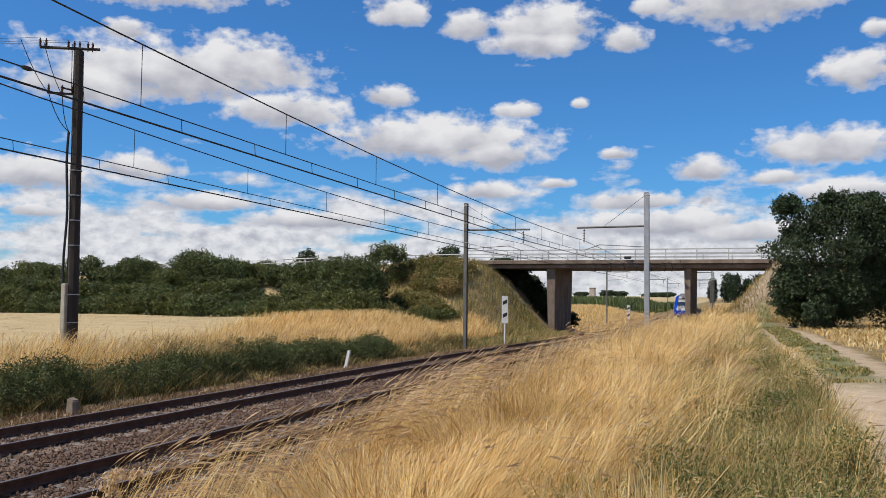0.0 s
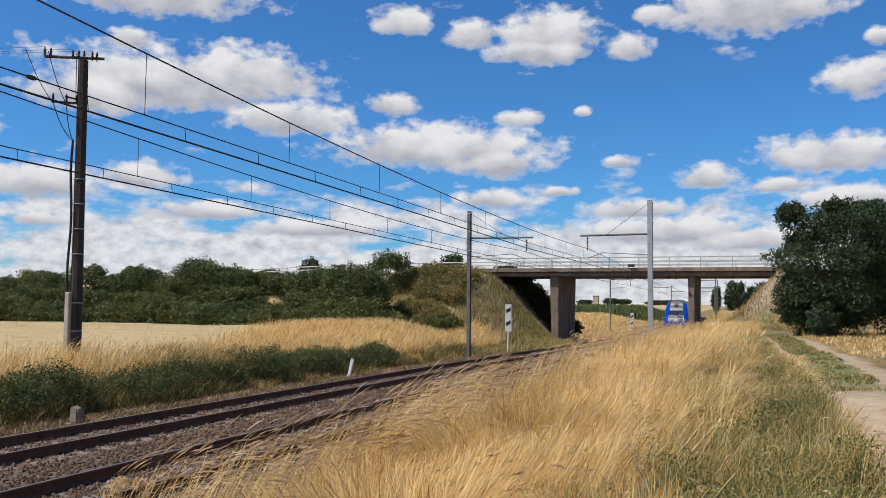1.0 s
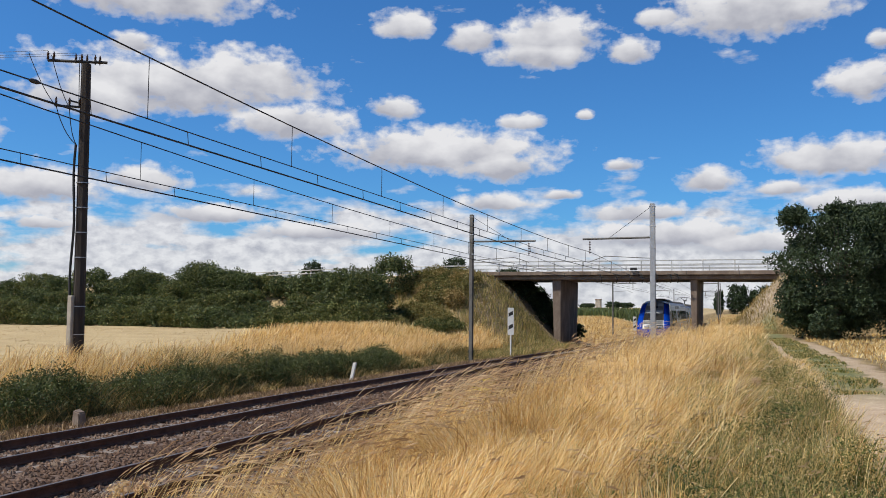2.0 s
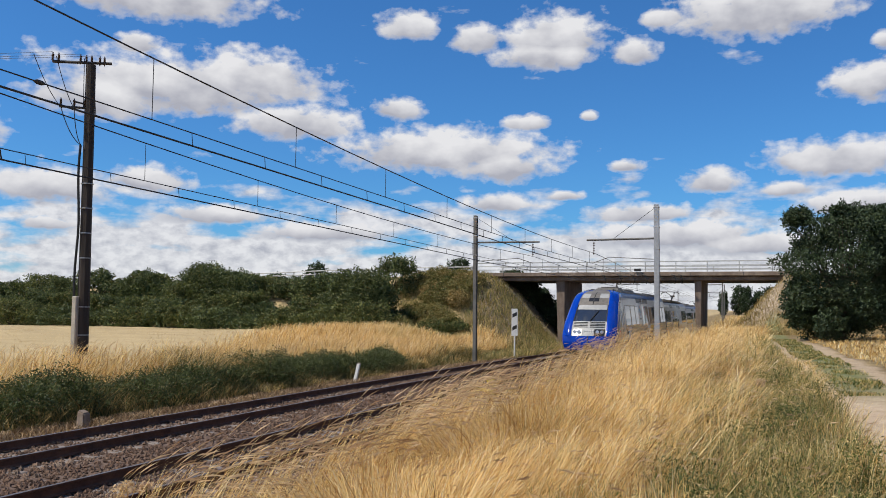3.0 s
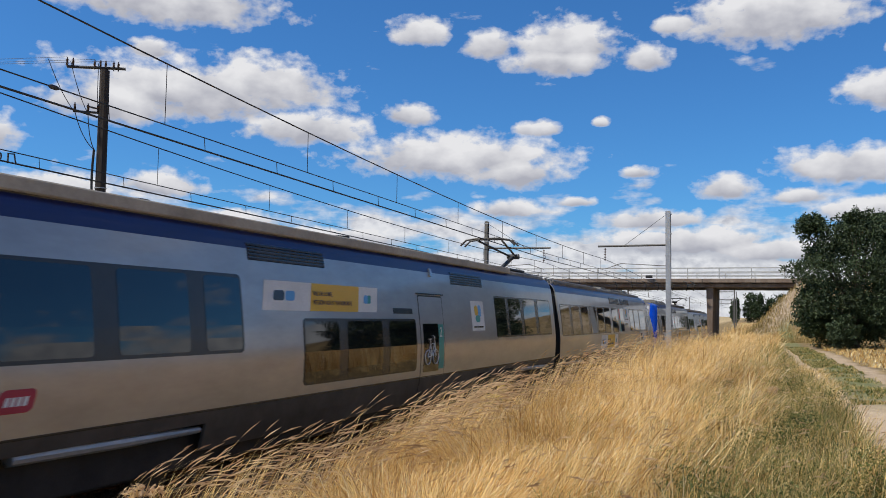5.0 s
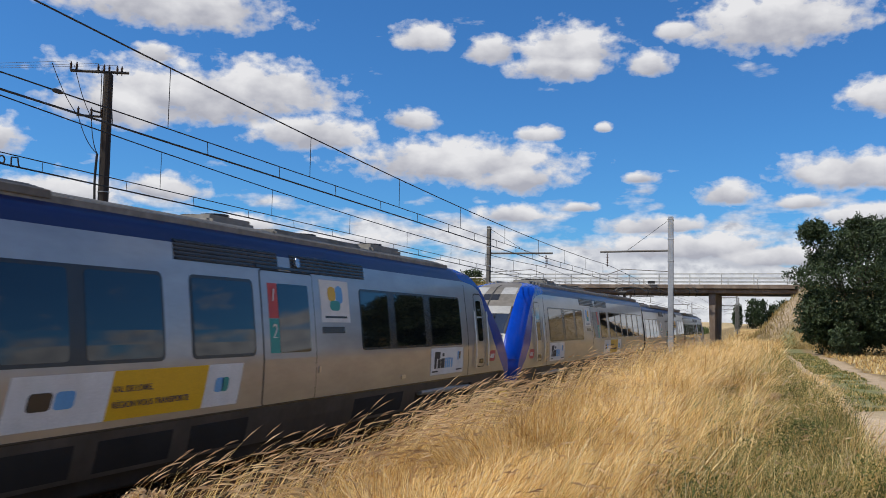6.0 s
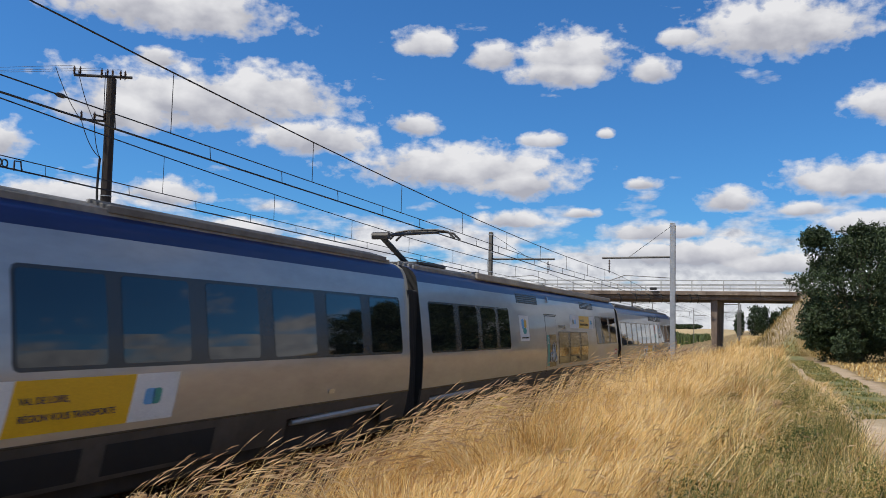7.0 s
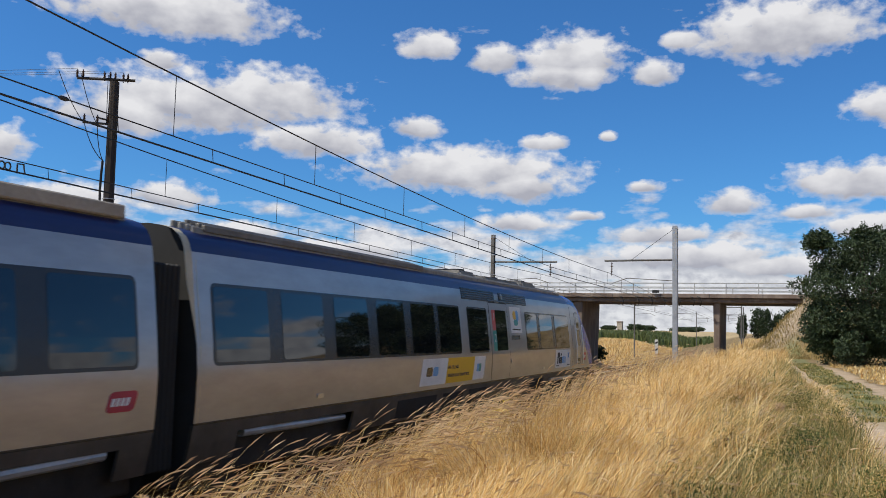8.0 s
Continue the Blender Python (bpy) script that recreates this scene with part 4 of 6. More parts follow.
def passenger_door(car, s, y0, y1, z0, z1):
    """Door with dark glass and a coloured strip that names the classes."""
    door = part("door", side_panel(s, y0, y1, z0, z1, 0.003, 0, 0.03, 0.06), M_RUBBER, car, "silver plug door with black seal")
    part("leaf", side_panel(s, y0 + 0.025, y1 - 0.025, z0 + 0.02, z1 - 0.025, 0.007, 0, 0.02, 0.05), M_SILVER, door)
    part("door_glass", side_panel(s, y0 + 0.2, y1 - 0.50, 2.05, 3.2, 0.012, 0, 0.02, 0.04), M_GLASS, door, "dark door glass")
    part("class_strip", side_panel(s, y1 - 0.49, y1 - 0.21, 2.62, 3.2, 0.011), M_RED, door, "red first-class strip")
    part("class_strip", side_panel(s, y1 - 0.49, y1 - 0.21, 2.05, 2.615, 0.011), M_TEAL, door, "teal second-class strip")
    yy = y1 - 0.44 if s > 0 else y1 - 0.26
    lettering("1", s, yy, 2.86, 0.36, M_WHITE, door)
    lettering("2", s, yy, 2.28, 0.36, M_WHITE, door)
    part("button", side_panel(s, y0 - 0.14, y0 - 0.08, 1.66, 1.78, 0.02, 0, 0.03, 0.02), M_CHROME, door)
    part("step_lamp", side_panel(s, y0 + 0.45, y0 + 0.58, z1 + 0.09, z1 + 0.25, 0.05, 0, 0.06, 0.04), M_LAMP, door)
    part("gutter", side_panel(s, y0 - 0.1, y1 + 0.1, z1 + 0.02, z1 + 0.06, 0.03, 0, 0.04), M_POST, door)


def roof_gear(car, y0, y1, boxes):
    """Ribs along the roof and the boxes on it."""
    part("roof_panel", shell_rows(4.04, 4.10, lambda z: [y0, y1]), M_ROOF, car, "dusty grey roof")
    for s in (-1, 1):
        for k, x in enumerate((1.0, 0.88, 0.76, 0.62)):
            part("roof_rib", soft_box(s * x - 0.03, s * x + 0.03, y0 + 0.3, y1 - 0.3, 3.95, 4.06 + 0.035 * k, 0.012), M_ROOF, car)
    for a, b, w, h in boxes:
        bm = box(bmesh.new(), -w, w, a, b, 4.02, 4.10 + h)
        bmesh.ops.bevel(bm, geom=bm.edges[:], offset=min(0.07, h * 0.4), segments=2, affect="EDGES")
        unit = part("roof_unit", bm, M_ROOF, car, "grey roof equipment cover")
        for q in (-0.35, 0.35):
            part("fan_cowl", tube(bmesh.new(), [(q * w, (a + b) / 2, 4.1 + h - 0.02), (q * w, (a + b) / 2, 4.16 + h)], min(0.3, w * 0.4), 14), M_IRON, unit)


def bogie(car, y):
    b = part("bogie", soft_box(-1.05, 1.05, y - 1.6, y + 1.6, 0.42, 0.72, 0.06), M_UNDER, car, "dark bogie frame")
    for q in (-1.3, 1.3):
        for s in (-1, 1):
            part("wheel", tube(bmesh.new(), [(s * 0.70, y + q, 0.425), (s * 0.84, y + q, 0.425)], 0.425, 20), M_IRON, b, "steel wheel")
    for s in (-1, 1):
        part("damper", tube(bmesh.new(), [(s * 1.30, y - 1.75, 0.93), (s * 1.30, y - 0.2, 0.95), (s * 1.30, y + 1.6, 0.98)], [0.05, 0.08, 0.08], 10), M_STEEL, b, "pale grey damper")


def underside(car, y0, y1, gaps, recesses):
    part("underframe", soft_box(-1.12, 1.12, y0, y1, 0.36, 1.22, 0.04), M_UNDER, car, "black underframe equipment")
    for s in (-1, 1):
        cuts = sorted(gaps)
        marks = [y0] + [v for g in cuts for v in g] + [y1]
        for a, b in zip(marks[::2], marks[1::2]):
            if b - a > 0.1:
                part("skirt", side_panel(s, a, b, 0.62, 1.21, 0.0, 0, 0.05), M_SKIRT, car, "grimy grey-brown skirt panel")
        for a, b in gaps:
            part("skirt_edge", side_panel(s, a, b, 1.02, 1.21, 0.0, 0, 0.05), M_SKIRT, car)
        for a, b in recesses:
            part("skirt_vent", side_panel(s, a, b, 0.68, 1.08, 0.006, 0, 0.02), M_RUBBER, car, "black recess in the skirt")
        part("sill_line", side_panel(s, y0, y1, 1.195, 1.225, 0.006, 0, 0.02), M_POST, car)


def end_car():
    """Driving car: the joint lies at y = 0, the nose at y = -27."""
    car = thing("train_end_car", "silver regional train driving car with royal blue cab", "train car", "train cars")
    back = -0.27
    part("shell", shell_rows(1.21, 3.66, lambda z: [lookup(BLUE_Y, z), -18.0, -9.0, back]), M_SILVER, car, "silver painted body shell", True)
    part("roof_band", shell_rows(3.66, 4.04, lambda z: [lookup(BLUE_Y, z), -18.0, -9.0, back]), M_NAVY, car, "navy blue roof band", True)
    for s in (-1, 1):
        part("cab_pillar", shell_rows(0.90, 4.10, lambda z: [lookup(EDGE_Y, z), (lookup(EDGE_Y, z) + lookup(BLUE_Y, z)) / 2, lookup(BLUE_Y, z) + 0.002], (s,)), M_BLUE, car, "royal blue cab side", True)
        part("cab_sill", shell_rows(0.90, 1.21, lambda z: [lookup(BLUE_Y, z), -25.4], (s,)), M_SKIRT, car, "grimy sill under the cab side", True)
        part("cab_skirt", shell_rows(0.30, 0.90, lambda z: [lookup(EDGE_Y, z), -25.2], (s,)), M_SKIRT, car, "grimy skirt under the cab", True)
    # end wall at the joint
    bm = bmesh.new()
    ring = [(s, z) for s in (1,) for z, _ in SIDE] + [(-1, z) for z, _ in SIDE[::-1][1:]]
    bm.faces.new([bm.verts.new((s * lookup(SIDE, z), back, z)) for s, z in ring])
    part("end_wall", bm, M_RUBBER, car, "black end wall")
    part("end_rim", shell_rows(2.3, 4.04, lambda z: [back, back + 0.16 * smooth(2.2, 3.4, z)]), M_BEIGE, car, "grimy cream end rim", True)
    # face of the cab
    zs = [0.45, 0.62, 0.8, 1.0, 1.25, 1.45, 1.55, 1.72, 1.9, 1.98, 2.1, 2.22, 2.32, 2.5, 2.7, 2.95, 3.2, 3.4, 3.6, 3.75, 3.85, 3.95, 4.04, 4.09]
    ss = [-1, -0.96, -0.9, -0.8, -0.7, -0.64, -0.60, -0.42, -0.22, -0.02, 0.02, 0.22, 0.42, 0.60, 0.64, 0.7, 0.8, 0.9, 0.96, 1]

    def face_point(s, z):
        y = lookup(CENTRE_Y, z) + (lookup(EDGE_Y, z) - lookup(CENTRE_Y, z)) * abs(s) ** 2.3
        proud = smooth(0.60, 0.70, abs(s)) * smooth(1.0, 0.90, abs(s)) * smooth(1.45, 1.7, z) * smooth(4.05, 3.8, z)
        return (s * lookup(SIDE, z), y - 0.13 * proud, z)

    def face_part(name, s0, s1, z0, z1, material, label="", parent=None, lift=0.0):
        bm = bmesh.new()
        us, vs = [s for s in ss if s0 - 1e-6 <= s <= s1 + 1e-6], [z for z in zs if z0 - 1e-6 <= z <= z1 + 1e-6]
        rows = [[bm.verts.new(Vector(face_point(s, z)) + Vector((0, -lift, lift * 0.4))) for s in us] for z in vs]
        for p, q in zip(rows, rows[1:]):
            for i in range(len(p) - 1):
                bm.faces.new((p[i], p[i + 1], q[i + 1], q[i]))
        return part(name, bm, material, parent or car, label, True)
    face_part("valance", -1, 1, 0.45, 0.8, M_SKIRT, "grey valance under the nose")
    hood = face_part("nose_hood", -1, 1, 0.8, 1.55, M_BLUE, "royal blue nose hood")
    face_part("hood_seam", -0.02, 0.02, 0.8, 1.55, M_RUBBER, "", hood, 0.006)
    for s in (-1, 1):
        face_part("windscreen_pillar", *sorted((s * 0.64, s * 1)), 1.55, 4.09, M_BLUE, "royal blue windscreen pillar")
    lampbar = face_part("lamp_panel", -0.64, 0.64, 1.55, 1.98, M_FACE, "light grey lamp panel")
    for s in (-1, 1):
        lens = face_part("headlight", *sorted((s * 0.22, s * 0.6)), 1.55, 1.9, M_POST, "dark headlight cluster", lampbar, 0.02)
        for q in (0.34, 0.5):
            c = Vector(face_point(s * q, 1.74))
            part("reflector", tube(bmesh.new(), [c + Vector((0, 0.0, 0)), c + Vector((0, -0.06, 0.02))], 0.095, 14), M_LAMP, lens, "round headlamp")
    for k in range(5):
        c = Vector(face_point(-0.16 + 0.08 * k, 1.76))
        part("number_bar", soft_box(c.x - 0.035, c.x + 0.035, c.y - 0.02, c.y + 0.01, 1.68, 1.84, 0.004), M_WHITE, lampbar)
    grille = face_part("grille", -0.64, 0.64, 1.98, 2.32, M_FACE, "light grey grille with black slots")
    for z in (2.02, 2.10, 2.18, 2.26):
        for s in (-1, 1):
            a, b = Vector(face_point(s * 0.05, z)), Vector(face_point(s * 0.58, z))
            bm = bmesh.new()
            tube(bm, [a + Vector((0, -0.012, 0)), a.lerp(b, 0.5) + Vector((0, -0.06, 0)), b + Vector((0, -0.012, 0))], 0.022, 6)
            part("slot", bm, M_RUBBER, grille)
    screen = face_part("windscreen", -0.64, 0.64, 2.32, 3.2, M_SCREEN, "large raked windscreen")
    face_part("sun_blind", -0.60, 0.60, 2.95, 3.2, M_FACE, "pale sun blind", screen, 0.012)
    a, b = Vector(face_point(0.02, 2.34)), Vector(face_point(0.3, 2.9))
    part("wiper", tube(bmesh.new(), [a + Vector((0, -0.05, 0)), b + Vector((0, -0.05, 0.02))], 0.02, 5), M_RUBBER, screen)
    for s in (-1, 1):
        face_part("screen_seal", *sorted((s * 0.60, s * 0.64)), 2.32, 3.2, M_RUBBER, "", screen, 0.014)
    fairing = face_part("roof_fairing", -0.64, 0.64, 3.2, 4.09, M_FAIR, "dusty grey fairing over the cab")
    face_part("fairing_seam", -0.02, 0.02, 3.2, 3.95, M_RUBBER, "", fairing, 0.008)
    for s in (-1, 1):
        face_part("fairing_plate", *sorted((s * 0.22, s * 0.6)), 3.6, 3.85, M_FACE, "pale worn plate", fairing, 0.008)
        face_part("fairing_vent", *sorted((s * 0.02, s * 0.22)), 3.4, 3.6, M_POST, "dark vent", fairing, 0.010)
    part("coupler", soft_box(-0.22, 0.22, -26.95, -26.2, 0.72, 1.08, 0.05), M_UNDER, car, "dark automatic coupler")
    for s in (-1, 1):
        # cab door with handrails
        door = part("cab_door", side_panel(s, -24.26, -23.58, 1.40, 3.38, 0.003, 0, 0.03, 0.14), M_RUBBER, car, "narrow silver cab door")
        part("leaf", side_panel(s, -24.23, -23.61, 1.42, 3.35, 0.008, 0, 0.02, 0.12), M_SILVER, door)
        part("door_glass", side_panel(s, -24.12, -23.72, 2.1, 3.18, 0.013, 0, 0.02, 0.06), M_GLASS, door)
        part("glass_bar", side_panel(s, -24.12, -23.72, 2.72, 2.76, 0.02, 0, 0.02), M_CHROME, door)
        part("door_handle", side_panel(s, -24.1, -23.78, 1.5, 1.62, 0.018, 0, 0.02, 0.04), M_POST, door)
        for y in (-24.42, -23.42):
            part("handrail", tube(bmesh.new(), [(s * (lookup(SIDE, z) + 0.055), y, z) for z in (1.4, 1.75, 2.1, 2.5, 2.9)], 0.028, 6), M_CHROME, car, "chrome handrail")
        part("panel_seam", side_panel(s, -22.94, -22.915, 1.22, 3.57, 0.004), M_RUBBER, car)
        part("hatch", side_panel(s, -25.62, -24.5, 1.27, 1.93, -0.004, 0, 0.02, 0.03), M_SILVER, car, "silver access hatch")
        red_plate(car, s, -25.2 if s > 0 else -25.1, -24.7 if s > 0 else -24.6, 1.52, 1.82)
        window_band(car, s, [(-22.4, -20.45), (-20.05, -18.45), (-18.1, -16.85)])
        window_band(car, s, [(-13.05, -11.55)])
        window_band(car, s, [(-10.88, -9.49), (-9.22, -7.87), (-7.48, -6.14), (-5.71, -4.35), (-3.92, -2.54), (-2.13, -0.70)])
        passenger_door(car, s, -15.0, -13.3, 1.21, 3.42)
        poster(car, s, -16.35, -15.25, 2.56, 3.34)
        part("destination_display", side_panel(s, -16.1, -15.25, 2.36, 2.48, 0.007), M_POST, car)
        brand_sticker(car, s, -22.5, -20.35, 1.34, 1.97)
        slogan(car, s, -12.6, -8.25, 1.32, 1.93)
        louvre(car, s, -17.1, -14.3, 3.42, 3.72)
        louvre(car, s, -13.9, -11.2, 3.42, 3.72)
        part("rear_seam", side_panel(s, -0.36, -0.34, 1.22, 4.0, 0.003), M_BEIGE, car)
        for y in (-3.9, -18.9):
            part("jack_point", side_panel(s, y, y + 0.22, 1.36, 1.44, 0.02, 0, 0.03, 0.03), M_CHROME, car)
    roof_gear(car, -22.65, back, [(-20.2, -18.6, 0.7, 0.20), (-18.0, -14.6, 0.75, 0.12), (-14.2, -12.9, 0.6, 0.19)])
    for s in (-1, 1):
        for k in range(4):
            x = 1.02 - 0.11 * k
            part("roof_slat", soft_box(s * x - 0.035, s * x + 0.035, -9.2, -0.8, 4.0, 4.11 + 0.03 * k, 0.012), M_FAIR, car, "grey roof slat")
    underside(car, -25.75, back, [(-23.4, -19.6), (-5.2, -1.4)], [(-18.9, -16.6), (-13.0, -11.6), (-11.2, -9.8), (-9.4, -7.2)])
    bogie(car, -21.6)
    bogie(car, -3.2)
    return car


def middle_car():
    """Low-floor trailer: origin at its middle."""
    car = thing("train_middle_car", "silver regional train middle car with bicycle door", "train car", "train cars")
    o = MIDDLE / 2
    a, b = 0.40 - o, MIDDLE - 0.42 - o
    part("shell", shell_rows(1.21, 3.66, lambda z: [a, -4.0, 4.0, b]), M_SILVER, car, "silver painted body shell", True)
    part("roof_band", shell_rows(3.66, 4.04, lambda z: [a, -4.0, 4.0, b]), M_NAVY, car, "navy blue roof band", True)
    for y, d in ((a, -1), (b, 1)):
        bm = bmesh.new()
        ring = [(1, z) for z, _ in SIDE] + [(-1, z) for z, _ in SIDE[::-1][1:]]
        bm.faces.new([bm.verts.new((s * lookup(SIDE, z), y, z)) for s, z in ring])
        part("end_wall", bm, M_RUBBER, car, "black end wall")
        for k in range(6):
            y2 = y + d * (0.02 + 0.1 * k)
            bm = box(bmesh.new(), -1.27, 1.27, *sorted((y2, y2 + d * 0.085)), 0.6, 3.45)
            bmesh.ops.bevel(bm, geom=bm.edges[:], offset=0.03, segments=1, affect="EDGES")
            part("gangway_bellows", bm, M_RUBBER, car, "black rubber gangway bellows")
    for s in (-1, 1):
        window_band(car, s, [(0.95 - o, 2.55 - o), (2.95 - o, 4.3 - o), (4.65 - o, 5.9 - o), (6.2 - o, 7.2 - o)])
        window_band(car, s, [(20.0 - o, 20.9 - o), (21.27 - o, 22.69 - o), (23.13 - o, 24.56 - o)])
        window_band(car, s, [(13.2 - o, 14.6 - o), (14.95 - o, 16.5 - o), (16.85 - o, 18.1 - o)], 1.43, 2.5)
        poster(car, s, 8.3 - o, 9.32 - o, 2.24, 3.04)
        slogan(car, s, 15.15 - o, 19.4 - o, 2.68, 3.18)
        part("destination_display", side_panel(s, 13.3 - o, 14.32 - o, 2.66, 2.78, 0.007), M_POST, car)
        red_plate(car, s, 24.05 - o, 24.55 - o, 1.5, 1.76)
        louvre(car, s, 8.2 - o, 10.65 - o, 3.43, 3.74)
        louvre(car, s, 17.2 - o, 19.7 - o, 3.48, 3.76)
        # wide low door with the bicycle sign
        door = part("bicycle_door", side_panel(s, 11.42 - o, 12.93 - o, 0.80, 3.10, 0.003, 0, 0.03, 0.05), M_RUBBER, car, "wide silver door with bicycle sign")
        part("leaf", side_panel(s, 11.45 - o, 12.90 - o, 0.82, 3.07, 0.007, 0, 0.02, 0.04), M_SILVER, door)
        part("sill_panel", side_panel(s, 11.45 - o, 12.90 - o, 0.82, 1.2, 0.010, 0, 0.02), M_SKIRT, door)
        part("door_glass", side_panel(s, 11.83 - o, 12.77 - o, 1.32, 2.44, 0.012, 0, 0.02, 0.03), M_GLASS, door, "dark door glass")
        part("class_strip", side_panel(s, 11.49 - o, 11.81 - o, 1.36, 2.42, 0.011), M_TEAL, door, "teal second-class strip")
        lettering("2", s, (11.53 if s > 0 else 11.77) - o, 2.12, 0.34, M_WHITE, door)
        part("gutter", side_panel(s, 11.35 - o, 13.0 - o, 3.12, 3.15, 0.03, 0, 0.04), M_POST, door)
        part("door_lamp", side_panel(s, 11.95 - o, 12.07 - o, 3.56, 3.76, 0.05, 0, 0.06, 0.04), M_LAMP, door)
        bm = bmesh.new()
        m, zc = 12.30 - o, 1.66
        x = s * (1.45 + 0.022)

        def at(u, v):
            return (x, m + u * s, zc + v)
        for cu in (-0.24, 0.24):
            tube(bm, [at(cu + 0.17 * math.cos(t * math.pi / 8), 0.17 * math.sin(t * math.pi / 8)) for t in range(17)], 0.012, 4)
        for pts in (((-0.24, 0), (-0.02, 0.02), (0.15, 0.32), (-0.10, 0.30), (-0.24, 0)), ((-0.02, 0.02), (-0.12, 0.42)), ((0.24, 0), (0.13, 0.48), (0.04, 0.50)), ((-0.18, 0.42), (-0.06, 0.42))):
            tube(bm, [at(*p) for p in pts], 0.012, 4)
        part("bicycle_symbol", bm, M_WHITE, door, "white bicycle symbol")
    roof_gear(car, a, b, [(6.0 - o, 8.0 - o, 0.6, 0.14), (14.0 - o, 15.4 - o, 0.6, 0.16), (19.5 - o, 23.0 - o, 0.7, 0.12)])
    for s in (-1, 1):
        part("roof_coaming", soft_box(s * 1.08 - 0.04, s * 1.08 + 0.04, 5.0 - o, b - 0.4, 3.98, 4.16, 0.02), M_CONC_LIGHT, car, "pale roof edge plate")
    underside(car, a, b, [(1.0 - o, 4.6 - o), (20.8 - o, 24.4 - o)], [(5.5 - o, 7.2 - o), (7.6 - o, 8.8 - o)])
    bogie(car, 2.8 - o)
    bogie(car, 22.6 - o)
    # pantograph, raised to the wire
    pan = part("pantograph", soft_box(-0.7, 0.7, 1.9 - o, 3.6 - o, 4.16, 4.24, 0.02), M_IRON, car, "raised black pantograph")
    for x in (-0.55, 0.55):
        for y in (2.0, 3.5):
            bm = bmesh.new()
            insulator(bm, x, y - o, 4.06, 4.2)
            part("roof_insulator", bm, M_CERAMIC, pan)
    part("lower_arm", tube(bmesh.new(), [(0, 2.6 - o, 4.24), (0, 1.0 - o, 4.80)], 0.07, 8), M_IRON, pan)
    for x in (-1, 1):
        part("upper_arm", tube(bmesh.new(), [(x * 0.10, 1.0 - o, 4.80), (x * 0.42, 3.7 - o, 5.16)], 0.035, 6), M_IRON, pan)
    part("knee", tube(bmesh.new(), [(-0.22, 1.0 - o, 4.80), (0.22, 1.0 - o, 4.80)], 0.09, 8), M_IRON, pan)
    part("link_rod", tube(bmesh.new(), [(0.1, 2.3 - o, 4.22), (0.12, 1.12 - o, 4.68)], 0.025, 6), M_IRON, pan)
    for y in (3.55, 3.95):
        bow = [(-0.95, y - o, 4.98), (-0.75, y - o, 5.16), (-0.4, y - o, 5.21), (0.4, y - o, 5.21), (0.75, y - o, 5.16), (0.95, y - o, 4.98)]
        part("contact_strip", tube(bmesh.new(), bow, 0.032, 6), M_IRON, pan)
    return car


def at_track(y, centre):
    """Pose on the near track with the origin at y; the car lies along the chord at its centre."""
    slope = -4.0e-4 * max(0.0, y + centre - 20.0)
    x = NEAR_X + bend(y + centre) - slope * centre
    return Matrix.Translation((x, y, -fall(y + centre))) @ Matrix.Rotation(-math.atan(slope), 4, "Z")


TURN = Matrix.Rotation(math.pi, 4, "Z")
END, MID = end_car(), middle_car()
CARS = [(END, 0.0, -13.0, False), (copy_thing(END, pose(0, 60, 0)), MIDDLE, 13.0, True), (copy_thing(END, pose(0, 90, 0)), UNIT, -13.0, False), (copy_thing(END, pose(0, 120, 0)), UNIT + MIDDLE + 0.12, 13.0, True),
        (copy_thing(MID, pose(0, 150, 0)), MIDDLE / 2, 0.0, True), (MID, UNIT + MIDDLE / 2, 0.0, False)]


def motions():
    """The train comes down the near track at a nearly even speed."""
    lag = [(0.0, 0.0), (4.9, 0.0), (5.4, 0.3), (5.9, 0.85), (6.1, 0.92), (6.3, 0.75), (6.5, 0.15), (6.8, 0.0), (8.0, 0.0)]
    for car, offset, centre, turned in CARS:
        rows = []
        for i in range(81):
            t = i * 0.1
            m = at_track(JOINT - SPEED * t + lookup(lag, t) + offset, centre)
            rows.append((t, m @ TURN if turned else m))
        walk(car, rows)


# ---- plants ----
def gz(xs, ys):
    return np.array([ground_z(float(x), float(y)) for x, y in zip(xs, ys)])


